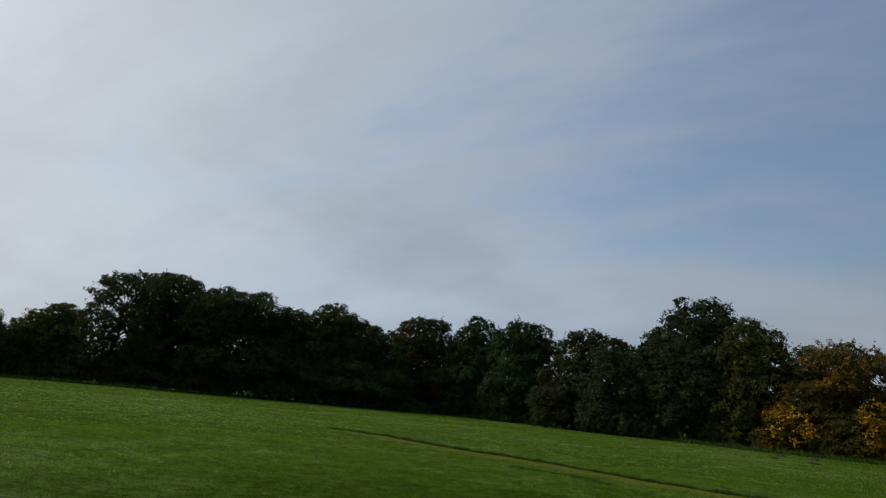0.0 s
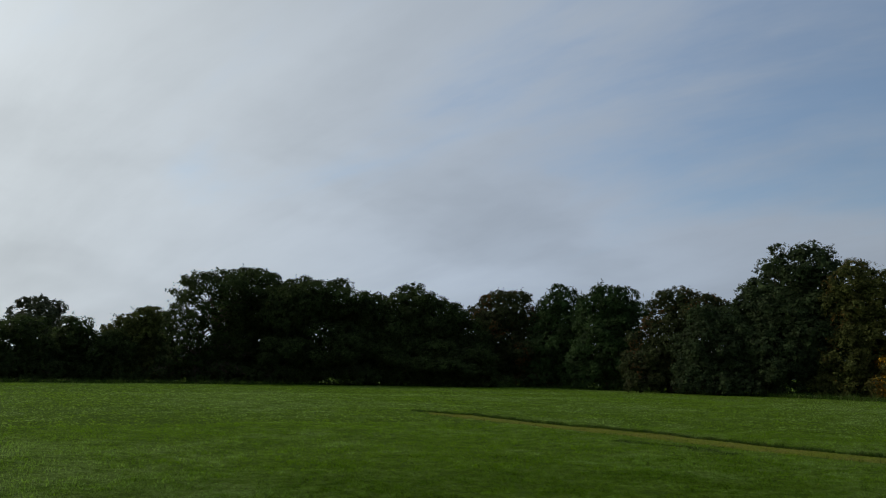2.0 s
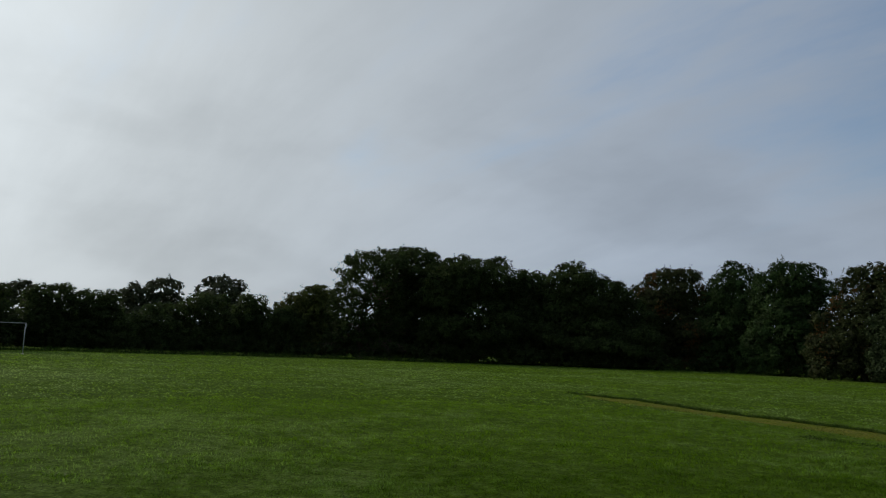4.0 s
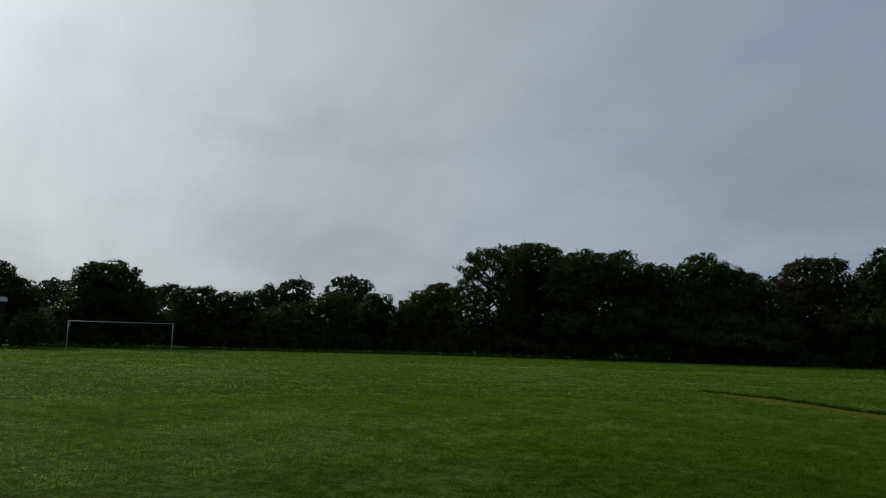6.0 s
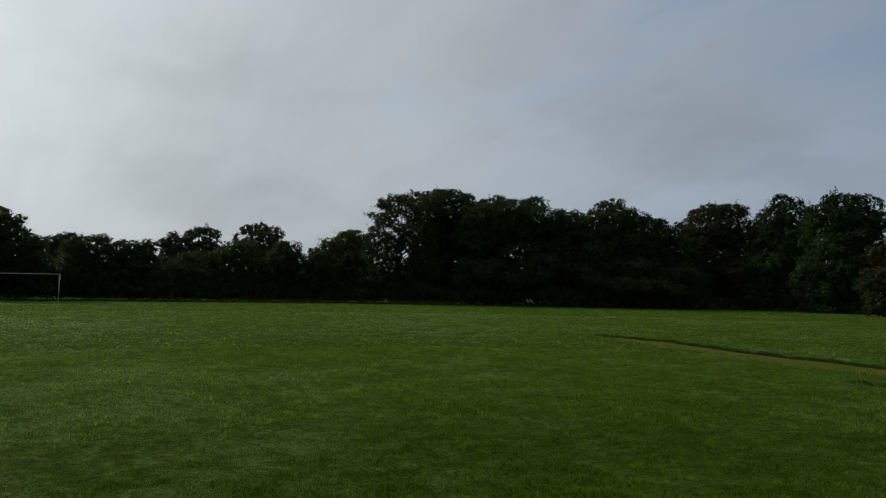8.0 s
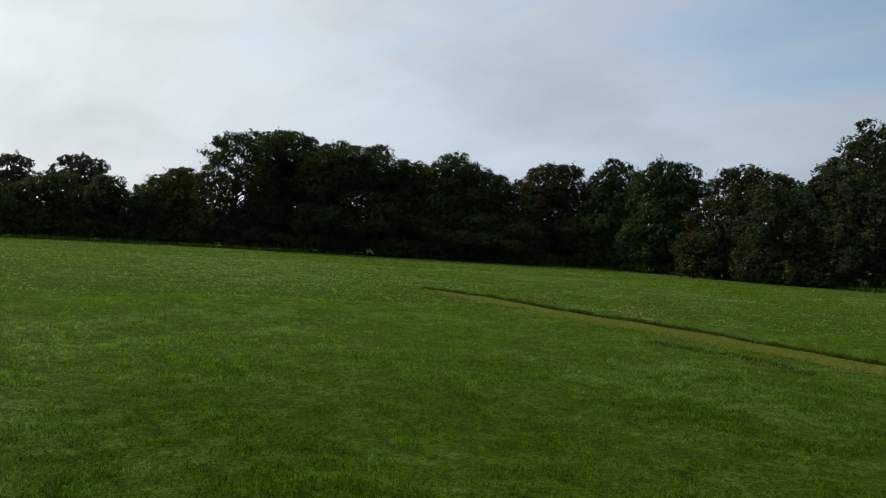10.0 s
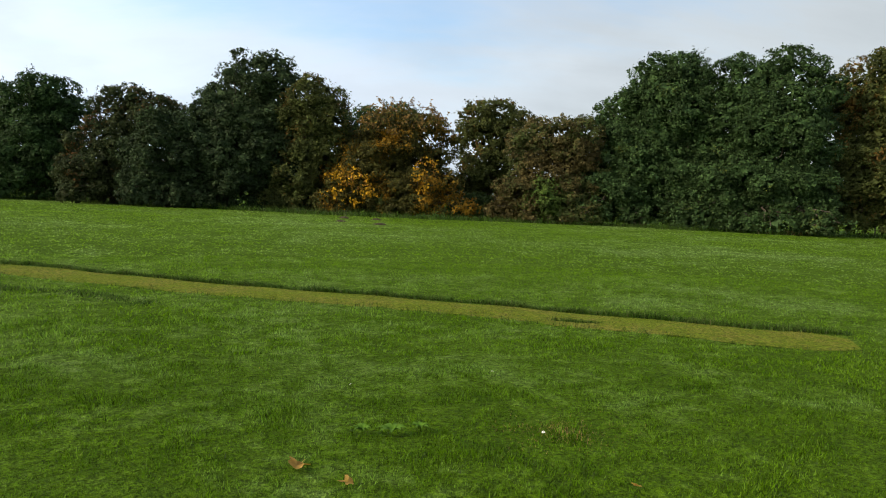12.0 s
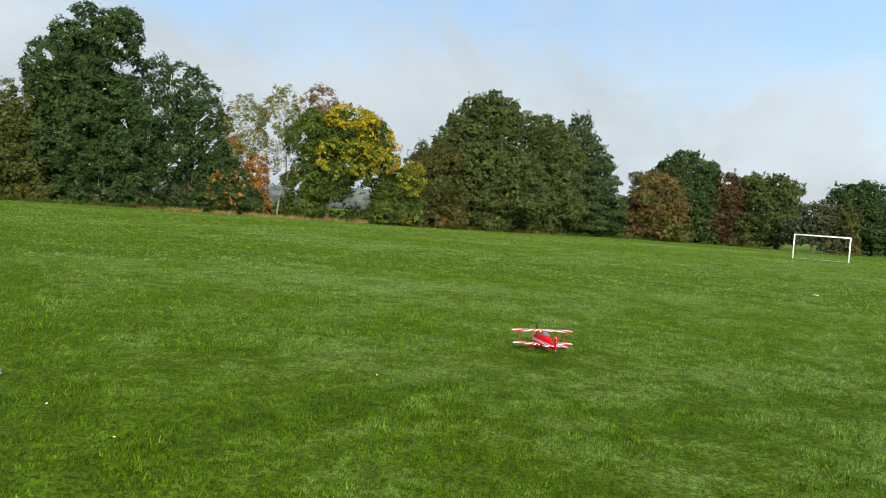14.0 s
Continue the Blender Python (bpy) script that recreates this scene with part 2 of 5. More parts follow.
def grassy(name, green, pale, deep, dew, soil=None):
    m, t, o = material(name)
    c = t.nodes.new("ShaderNodeTexCoord").outputs["Object"]
    col, patch, wisp = dewy(t, c, deep, green, pale, dew)
    tuft = noise_at(t, 6.5, 5, c, 0.65)
    blade = noise_at(t, 46.0, 3, c, 0.7)
    # darker between tufts: shade under the blades put into the ground colour
    col = blend(t, span(t, tuft, 0.38, 0.62, 0.0, 0.85), blend(t, 0.65, col, deep), col)
    if soil:
        col = blend(t, span(t, calc(t, "ADD", calc(t, "MULTIPLY", tuft, 0.5), calc(t, "MULTIPLY", patch, 0.5)), 0.44, 0.6, 0.0, 0.7), col, soil)
    # fine dark grain paints the shadowed gaps between blades
    v = span(t, calc(t, "ADD", calc(t, "MULTIPLY", blade, 0.5), calc(t, "MULTIPLY", noise_at(t, 20.0, 3, c, 0.65), 0.5)), 0.36, 0.64, 0.3, 1.4)
    grey = t.nodes.new("ShaderNodeCombineColor")
    for i in range(3):
        link(t, v, grey.inputs[i])
    col = blend(t, 1.0, col, grey.outputs[0], "MULTIPLY")
    h = calc(t, "ADD", calc(t, "MULTIPLY", blade, 0.4), calc(t, "ADD", calc(t, "MULTIPLY", tuft, 0.9), calc(t, "MULTIPLY", wisp, 1.4)))
    p = principled(t, o, col, 0.85, spec=0.02, bump=h, height=0.12)
    p.inputs["Sheen Weight"].default_value = 0.05
    p.inputs["Sheen Roughness"].default_value = 0.45
    p.inputs["Sheen Tint"].default_value = (0.55, 0.85, 0.18, 1)
    return m


GRASS = grassy("meadow_grass", (0.092, 0.165, 0.005), (0.175, 0.245, 0.065), (0.046, 0.086, 0.004), 0.75)
STRIP = grassy("worn_mown_grass", (0.168, 0.200, 0.015), (0.200, 0.212, 0.035), (0.128, 0.162, 0.012), 0.5, (0.195, 0.158, 0.034))


def bladed(name, main, second, dry, amount, pale=(0.21, 0.28, 0.10), dew=0.55, tones=(0.3, 1.4), lit_through=0.3, gloss=0.12):
    m, t, o = material(name)
    g = t.nodes.new("ShaderNodeNewGeometry")
    rnd = g.outputs["Random Per Island"]
    c = t.nodes.new("ShaderNodeTexCoord").outputs["Object"]
    base, patch, wisp = dewy(t, c, main, second, pale, dew, *((0.55, 0.68) if dew > 0.9 else (0.57, 0.72)))
    tone = span(t, rnd, 0.0, 1.0, *tones)
    grey = t.nodes.new("ShaderNodeCombineColor")
    for i in range(3):
        link(t, tone, grey.inputs[i])
    base = blend(t, 1.0, base, grey.outputs[0], "MULTIPLY")
    col = blend(t, span(t, rnd, 1.0 - amount, 1.0), base, dry)
    p = principled(t, o, col, 0.45, spec=gloss)
    tr = t.nodes.new("ShaderNodeBsdfTranslucent")
    link(t, blend(t, 1.0, col, (1.0, 1.12, 0.6), "MULTIPLY"), tr.inputs[0])
    mix = t.nodes.new("ShaderNodeMixShader")
    mix.inputs[0].default_value = lit_through
    link(t, p.outputs[0], mix.inputs[1])
    link(t, tr.outputs[0], mix.inputs[2])
    link(t, mix.outputs[0], o.inputs[0])
    return m


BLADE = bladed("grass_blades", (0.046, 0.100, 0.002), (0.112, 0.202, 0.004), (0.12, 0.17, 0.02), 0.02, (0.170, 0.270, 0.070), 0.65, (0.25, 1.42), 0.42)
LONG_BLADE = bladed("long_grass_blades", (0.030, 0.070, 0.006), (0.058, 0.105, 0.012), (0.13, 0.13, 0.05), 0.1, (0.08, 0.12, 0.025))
# paler ring by ring: dew, plus low-sun glow at grazing view painted in
MID_BLADE = bladed("glow_toned_grass_blades", (0.088, 0.166, 0.005), (0.148, 0.250, 0.010), (0.13, 0.19, 0.02), 0.02, (0.23, 0.325, 0.11), 0.75, (0.7, 1.2), 0.6, 0.15)
DEW_GLOW_BLADE = bladed("dew_and_glow_grass_blades", (0.132, 0.224, 0.012), (0.182, 0.288, 0.020), (0.17, 0.23, 0.035), 0.05, (0.255, 0.350, 0.13), 1.0, (0.85, 1.1), 0.66, 0.12)
FAR_BLADE = bladed("far_glow_grass_blades", (0.124, 0.214, 0.010), (0.168, 0.270, 0.015), (0.17, 0.23, 0.03), 0.03, (0.245, 0.335, 0.12), 1.0, (0.9, 1.07), 0.62, 0.1)
STRAW = bladed("dry_straw", (0.22, 0.145, 0.05), (0.33, 0.21, 0.075), (0.38, 0.27, 0.11), 0.3, (0.42, 0.32, 0.18))


def plain(name, colour, rough=0.5, metal=0.0, spec=0.5, vary=0.12, scale=6.0):
    m, t, o = material(name)
    n = noise_at(t, scale, 5)
    lo = tuple(c * (1 - vary) for c in colour)
    hi = tuple(min(1, c * (1 + vary)) for c in colour)
    principled(t, o, ramp(t, n, [(0.3, lo), (0.7, hi)]), rough, metal, spec)
    return m


GOAL_PAINT = plain("chipped_white_paint", (0.78, 0.78, 0.76), 0.45, vary=0.08)
NET = plain("net_cord", (0.45, 0.46, 0.42), 0.9)
SOIL = plain("mole_soil", (0.06, 0.05, 0.03), 0.95, spec=0.03, vary=0.4)
WALL = plain("dark_clad_wall", (0.03, 0.028, 0.026), 0.9, spec=0.1)
ROOF = plain("pale_sheet_roof", (0.42, 0.44, 0.47), 0.5)
RED = plain("glossy_red_film", (0.50, 0.003, 0.012), 0.42, spec=0.1, vary=0.05)
WHITE = plain("glossy_white_film", (0.86, 0.85, 0.84), 0.25, vary=0.03)
BLACK = plain("black_plastic", (0.012, 0.012, 0.013), 0.35)
RUBBER = plain("black_rubber", (0.02, 0.02, 0.02), 0.8)
STEEL = plain("steel_wire", (0.55, 0.55, 0.56), 0.3, 1.0)
MAT_GREY = plain("grey_cockpit", (0.35, 0.36, 0.38), 0.6)
FALLEN = plain("fallen_leaf_brown", (0.42, 0.25, 0.06), 0.8, spec=0.1, vary=0.35, scale=20)
PETAL = plain("white_petals", (0.80, 0.80, 0.76), 0.7)
POLLEN = plain("yellow_flower_centre", (0.62, 0.45, 0.03), 0.7)
WEED = plain("weed_leaves", (0.06, 0.12, 0.010), 0.75, spec=0.08, vary=0.3, scale=15)
LITTER = plain("white_litter", (0.82, 0.83, 0.82), 0.5)
CAP = plain("bottle_cap", (0.32, 0.35, 0.38), 0.4)
LABEL = plain("bottle_label", (0.36, 0.39, 0.37), 0.5, vary=0.15, scale=30)
# the haze of distance is mixed into this greyed colour
FAR = plain("hazed_far_woodland", (0.065, 0.085, 0.08), 0.9, vary=0.3, scale=0.15)


def glassy(name, colour, rough):
    m, t, o = material(name)
    p = principled(t, o, colour, rough)
    p.inputs["Transmission Weight"].default_value = 0.85
    p.inputs["IOR"].default_value = 1.3
    return m


CLEAR = glassy("clear_canopy_plastic", (0.42, 0.46, 0.50), 0.03)
BOTTLE = glassy("dull_clear_plastic", (0.48, 0.57, 0.58), 0.25)


def sunburst(name, x0, y0, count, start, sweep):
    """Red film with white rays fanning out from a point on the wing's centre line."""
    m, t, o = material(name)
    c = t.nodes.new("ShaderNodeTexCoord").outputs["Object"]
    s = t.nodes.new("ShaderNodeSeparateXYZ")
    link(t, c, s.inputs[0])
    a = calc(t, "ARCTAN2", calc(t, "SUBTRACT", s.outputs[0], x0), calc(t, "ADD", calc(t, "ABSOLUTE", s.outputs[1]), y0))
    k = calc(t, "MULTIPLY", calc(t, "DIVIDE", calc(t, "SUBTRACT", a, radians(start)), radians(sweep)), float(count))
    odd = calc(t, "GREATER_THAN", calc(t, "FRACT", calc(t, "ADD", k, 20.0)), 0.56)
    principled(t, o, blend(t, odd, (0.50, 0.003, 0.014), (0.74, 0.72, 0.72)), 0.42, spec=0.1)
    return m


# ---- mesh helpers ----
def quick_mesh(name, verts, faces, mat, smooth=False):
    """verts: n x 3 array; faces: m x k array."""
    verts, faces = np.asarray(verts, np.float32), np.asarray(faces, np.int32)
    me = bpy.data.meshes.new(name)
    k = faces.shape[1]
    me.vertices.add(len(verts))
    me.vertices.foreach_set("co", verts.ravel())
    me.loops.add(faces.size)
    me.loops.foreach_set("vertex_index", faces.ravel())
    me.polygons.add(len(faces))
    me.polygons.foreach_set("loop_start", np.arange(0, faces.size, k, dtype=np.int32))
    me.polygons.foreach_set("use_smooth", np.full(len(faces), smooth))
    me.update(calc_edges=True)
    me.materials.append(mat)
    return me


def under(name, mesh, parent, label=""):
    ob = new(name, mesh)
    ob.parent = parent
    if label:
        ob["label"] = label
    return ob


def part(name, bm, mat, parent, label="", smooth=False):
    me = bpy.data.meshes.new(name)
    bmesh.ops.recalc_face_normals(bm, faces=bm.faces)
    for f in bm.faces:
        f.smooth = smooth
    bm.to_mesh(me)
    bm.free()
    me.materials.append(mat)
    return under(name, me, parent, label)


def tubes(lines, sides=6):
    """One array pair for many tapered tubes: each line is a list of (point, radius)."""
    vs, fs, n = [], [], 0
    for line in lines:
        pts = np.array([p for p, r in line], float)
        tang = np.gradient(pts, axis=0)
        for i, (p, r) in enumerate(line):
            d = Vector(tang[i]).normalized()
            a = d.orthogonal().normalized()
            b = d.cross(a)
            for j in range(sides):
                w = 2 * math.pi * j / sides
                vs.append(Vector(p) + (a * math.cos(w) + b * math.sin(w)) * r)
        for i in range(len(line) - 1):
            for j in range(sides):
                k = (j + 1) % sides
                fs.append((n + i * sides + j, n + i * sides + k, n + (i + 1) * sides + k, n + (i + 1) * sides + j))
        n += len(line) * sides
    return np.array(vs), np.array(fs)


def rod(bm, a, b, ra, rb=None, seg=10):
    a, b = Vector(a), Vector(b)
    d = b - a
    m = Matrix.Translation((a + b) / 2) @ d.to_track_quat("Z", "Y").to_matrix().to_4x4()
    bmesh.ops.create_cone(bm, cap_ends=True, segments=seg, radius1=ra, radius2=ra if rb is None else rb, depth=d.length, matrix=m)


def brick(bm, centre, size, turn=0.0, bevel=0.0):
    r = bmesh.ops.create_cube(bm, size=1.0, matrix=Matrix.Translation(centre) @ pose(0, 0, 0, 0, 0, turn) @ Matrix.Diagonal((*size, 1)))
    if bevel:
        es = list({e for v in r["verts"] for e in v.link_edges})
        bmesh.ops.bevel(bm, geom=es, offset=bevel, segments=2, affect="EDGES")


# ---- trees ----
def bend(rng, a, b, ra, rb, steps=5, sag=0.08):
    a, b = np.array(a, float), np.array(b, float)
    length = np.linalg.norm(b - a)
    line = []
    for i in range(steps + 1):
        k = i / steps
        off = rng.normal(0, sag * length, 3) * math.sin(math.pi * k) * 0.6
        line.append((a + (b - a) * k + off, ra + (rb - ra) * k))
    return line


def leaf_tris(rng, c, o, size, droop=0.3, mess=0.45):
    """Three-cornered leaves at the places c, turned roughly outward along o."""
    n = len(c)
    nrm = o * 0.85 + np.array([0, 0, droop]) + rng.normal(0, mess, (n, 3))
    nrm /= np.linalg.norm(nrm, axis=1, keepdims=True) + 1e-9
    t = np.cross(nrm, rng.normal(0, 1, (n, 3)))
    t /= np.linalg.norm(t, axis=1, keepdims=True) + 1e-9
    b = np.cross(nrm, t)
    s = size * rng.uniform(0.6, 1.4, (n, 1))
    k = rng.uniform(0.15, 0.6, (n, 1))
    v = np.stack([c - t * s * 0.55, c + b * s * 0.42 + t * s * k, c - b * s * 0.42 + t * s * (0.75 - k)], axis=1)
    return v[c[:, 2] > 0.12].reshape(-1, 3)


def ways(rng, n, back=0.12):
    """Random directions, fewer of them on the side turned away from the field."""
    d = rng.normal(0, 1, (n, 3))
    d /= np.linalg.norm(d, axis=1, keepdims=True)
    return d[(d[:, 1] < 0.25) | (rng.random(n) < back)]


def skin(lobe):
    u, v, z, ru, rv, rz = lobe
    return 4 * math.pi * ((ru * rv) ** 1.6 / 3 + (ru * rz) ** 1.6 / 3 + (rv * rz) ** 1.6 / 3) ** (1 / 1.6)


def sky_holes(rng):
    """An uneven field through a crown: high values are holes between the boughs."""
    w = rng.normal(0, 1, (8, 3))
    w /= np.linalg.norm(w, axis=1, keepdims=True)
    w *= 2 * math.pi / rng.uniform(0.55, 2.6, (8, 1)) * np.array([1, 0.3, 1])
    ph = rng.uniform(0, 6.28, 8)
    return lambda p: np.sin(p @ w.T + ph).sum(axis=1) / 2.0


def boughs_of(rng, lobes):
    """Break large lobes into overlapping boughs, so that the crown bulges unevenly."""
    made = []
    for lobe in lobes:
        if min(lobe[3:]) < 1.5:
            made.append(lobe)
            continue
        centre, radii = np.array(lobe[:3]), np.array(lobe[3:])
        made.append((*centre, *(radii * 0.76)))
        got = []
        while len(got) < 15:
            d = rng.normal(0, 1, 3)
            d /= np.linalg.norm(d)
            if d[1] > 0.5 or d[2] < -0.75:
                continue
            if len(got) < 11 and any(float(d @ e) > 0.80 for e in got):
                continue
            got.append(d)
            k = rng.uniform(0.22, 0.44)
            at = centre + d * radii * (1.02 - k * rng.uniform(0.9, 1.15))
            made.append((*at, *(radii * k * np.array([1.05, 1.05, 0.86]))))
    return made


def crown(rng, lobes, size, per, gaps, bough=(0.42, 0.95), inner=7.0, inner_size=0.6, flat=0.66, fringe=0.10, loose=0.18, split=True, twigs=0.5):
    """Leaves of a crown: boughs, each a rounded pad of small sprays lit from above and hollow below, set on the skins
    of the lobes, loose leaves between them, a few twigs that stand out, and coarse inner leaves that close it."""
    if split:
        lobes = boughs_of(rng, lobes)
    holes = sky_holes(rng)
    limit = 2.55 - 4.1 * gaps
    cs, os_, ci, oi = [], [], [], []
    for i, lobe in enumerate(lobes):
        centre, radii = np.array(lobe[:3]), np.array(lobe[3:])
        area = skin(lobe)
        small = float(min(radii))
        lo, hi = min(bough[0], small * 0.34), min(bough[1], small * 0.5)
        mean = ((lo + hi) / 2) ** 2 * math.pi
        d = ways(rng, int(area / mean * 1.15) + 3)
        rb = lo + (hi - lo) * rng.random(len(d)) ** 1.4
        # the lobe's skin heaves a little from bough to bough
        out = rng.uniform(0.90, 1.035, len(d))
        home = centre + d * (radii * out[:, None] - rb[:, None] * 0.78)
        count = np.maximum((per * 1.05 * math.pi * rb ** 2 / 4).astype(int), 1)
        k = np.repeat(np.arange(len(d)), count)
        w = rng.normal(0, 1, (len(k), 3)) + d[k] * 0.75 + np.array([0, 0, 0.55])
        w /= np.linalg.norm(w, axis=1, keepdims=True)
        far = rng.uniform(0.62, 1.0, len(k)) + np.where(rng.random(len(k)) < fringe, rng.uniform(0.05, 0.45, len(k)), 0)
        p = home[k] + w * np.array([1, 1, flat]) * (rb[k] * far)[:, None]
        # four leaves to a spray
        p = np.repeat(p, 4, axis=0) + rng.normal(0, 0.085, (len(k) * 4, 3)) * np.array([1, 1, 0.8])
        w = np.repeat(w, 4, axis=0)
        # twigs that stand out of the skin
        dt = ways(rng, int(area * twigs))
        grow = dt + rng.normal(0, 0.45, dt.shape) + np.array([0, 0, 0.25])
        grow /= np.linalg.norm(grow, axis=1, keepdims=True)
        q = np.repeat(np.arange(len(dt)), 20)
        along_ = rng.uniform(-0.15, 0.5, len(q)) * np.repeat(rng.uniform(0.5, 1.2, len(dt)), 20)
        pt = (centre + dt * radii * 0.95)[q] + grow[q] * along_[:, None] + rng.normal(0, 0.08, (len(q), 3))
        p, w = np.concatenate([p, pt]), np.concatenate([w, grow[q]])
        d2 = ways(rng, int(area * per * loose))
        p2 = centre + d2 * radii * rng.uniform(0.80, 0.97, (len(d2), 1))
        p, w = np.concatenate([p, p2]), np.concatenate([w, d2])
        d3 = ways(rng, int(area * inner * (1.0 if small > 1.2 else 0.4)))
        p3 = centre + d3 * radii * rng.uniform(0.35, 0.76, (len(d3), 1))
        keep, keep3 = p[:, 2] > 0.2, p3[:, 2] > 0.2
        for j, other in enumerate(lobes):
            if j != i and np.linalg.norm((np.array(other[:3]) - centre) / (np.array(other[3:]) + radii)) < 1.15:
                oc, orad = np.array(other[:3]), np.array(other[3:])
                keep &= (np.linalg.norm((p - oc) / orad, axis=1) > 0.78) | (rng.random(len(p)) < 0.10)
        keep &= (holes(p) < limit) | (rng.random(len(p)) < 0.10)
        keep3 &= holes(p3) < limit + 0.05
        cs.append(p[keep]), os_.append(w[keep])
        ci.append(p3[keep3]), oi.append(d3[keep3])
    leaves = leaf_tris(rng, np.concatenate(cs), np.concatenate(os_), size)
    core = leaf_tris(rng, np.concatenate(ci), np.concatenate(oi), inner_size)
    v = np.concatenate([leaves, core])
    return v, np.arange(len(v), dtype=np.int32).reshape(-1, 3)


SEED = [100]


def tree(name, x, y, turn, shape, style, gaps, label):
    """shape: lobes of the crown (sideways, height, half width, half height) in metres."""
    SEED[0] += 1
    rng = np.random.default_rng(SEED[0])
    far = math.hypot(x, y)
    root = new(name)
    root.matrix_world = pose(x, y, 0, 0, 0, turn)
    tagged(root, label, "tree")
    lobes = []
    for u, z, ru, rz in shape:
        lobes.append((u, rng.uniform(-0.15, 0.15) * ru, z, ru * 1.08, max(ru, 1.2) * 0.85, rz * 1.05))
    top = max(z + rz for u, z, ru, rz in shape)
    if style not in ("pine", "pale", "thin", "grey") and name == "tree":
        # fuller shoulders between the lobes
        for a, c in zip(lobes[:], lobes[1:]):
            if math.hypot(a[0] - c[0], a[2] - c[2]) < 1.6 * max(a[3], a[5]):
                lobes.append(tuple((p + q) / 2 * (1.02 if i > 2 else 1) for i, (p, q) in enumerate(zip(a, c))))
    if top > 4.5 and gaps < 0.45 and style not in ("pine", "pale", "thin", "yellowgreen", "grey"):
        # low boughs that reach down to the hedge
        left, right = min(u - ru for u, z, ru, rz in shape), max(u + ru for u, z, ru, rz in shape)
        half = (right - left) / 2
        for k in (-0.42, 0.42):
            lobes.append(((left + right) / 2 + k * half, rng.uniform(-0.2, 0.2) * half, top * 0.24, half * 0.66, half * 0.7, top * 0.25))
        # suckers and scrub round the foot
        for k in (-0.75, -0.25, 0.25, 0.75) if style != "olivedark2" else (-0.8, 0.1):
            lobes.append(((left + right) / 2 + (k + rng.uniform(-0.12, 0.12)) * half, -half * rng.uniform(0.25, 0.5), rng.uniform(0.6, 1.0), half * rng.uniform(0.3, 0.42), 1.1, rng.uniform(0.9, 1.35)))
    wide = max(ru for u, z, ru, rz in shape)
    slim = style in ("pale", "thin") or name == "birch"
    r0 = (0.0115 if slim else 0.034 if style == "yellowgreen" else 0.05) * top * (0.6 if top < 5 else 1.0) * 0.5
    # trunk and limbs
    lean = shape[0][0] * 0.25 + (0.9 if name == "birch" else 0)
    crotch = np.array([lean * 0.3, 0, top * (0.55 if slim else 0.28)])
    main = bend(rng, (-0.6 if name == "birch" else 0, 0, -0.15), crotch, r0 * 1.25, r0 * 0.8, 6, 0.03)
    main[0] = (main[0][0], r0 * 1.7)
    v, f = tubes([main], 8)
    bark = PALE_BARK if name == "birch" else BARK
    under("trunk", quick_mesh("trunk", v, f, bark, True), root)
    lines = []
    for u, v0, z, ru, rv, rz in lobes:
        c = np.array([u, v0, z])
        lines.append(bend(rng, crotch, c + np.array([0, 0, rz * 0.35]), r0 * 0.6, r0 * 0.2, 6))
        for k in range(5 if gaps < 0.4 else 14):
            d = rng.normal(0, 1, 3)
            d[2] = abs(d[2]) * 0.8 - 0.1
            d /= np.linalg.norm(d)
            tip = c + d * np.array([ru, rv, rz]) * rng.uniform(0.65, 0.93)
            start = crotch + (c - crotch) * rng.uniform(0.25, 1.0)
            br = bend(rng, start, tip, r0 * 0.24, 0.018, 5)
            lines.append(br)
            for q in range(1 if gaps < 0.4 else 6):
                a = br[2 + q % 3][0]
                b = a + (tip - start) * rng.uniform(0.08, 0.2) + rng.normal(0, 0.09, 3) * np.array([ru, rv, rz])
                lines.append(bend(rng, a, b, 0.03, 0.012, 3))
    v, f = tubes(lines, 4)
    under("branchwork", quick_mesh("branchwork", v, f, bark, True), root)
    # leaves
    pine = style == "pine"
    size = 0.155 if far < 60 else 0.165 if far < 80 else 0.19 if far < 93 else 0.24
    if pine:
        us = [u for u, z, ru, rz in shape][::-1]
        zs = [z for u, z, ru, rz in shape][::-1]
        lobes = []
        for z in np.arange(1.2, top - 0.3, 0.62):
            r = wide * 1.15 * (1 - z / top) ** 0.55 + 0.5
            u0 = float(np.interp(z, zs, us))
            lobes.append((u0, 0.0, float(z), r * 0.6, r * 0.6, 0.6))
            for q in range(5):
                w = rng.uniform(-0.3, math.pi + 0.3)
                k = rng.uniform(0.45, 0.72)
                lobes.append((u0 + math.cos(w) * r * k, -math.sin(w) * r * k, float(z) + rng.uniform(-0.3, 0.45), r * rng.uniform(0.24, 0.36), r * 0.3, rng.uniform(0.3, 0.6)))
        v, f = crown(rng, lobes, 0.17, 60, 0.12, (0.2, 0.5), 5.0, 0.4, 0.6, 0.3, split=False)
    elif slim:
        v, f = crown(rng, lobes, 0.15, 88 * (1.15 - gaps), gaps * 0.8, (0.25, 0.6), 0.4, 0.25, 0.8, 0.35, 0.1)
    else:
        per = 66 * (0.165 / size) ** 1.5
        open_ = gaps >= 0.4
        v, f = crown(rng, lobes, size, per, gaps, inner=3.0 if open_ else 5.5, inner_size=0.4 if open_ else 0.6, twigs=0.22 if x < 22 and y > 0 else 0.45)
    under("crown", quick_mesh("crown", v, f, LEAF[style]), root)
    return root, lobes, rng


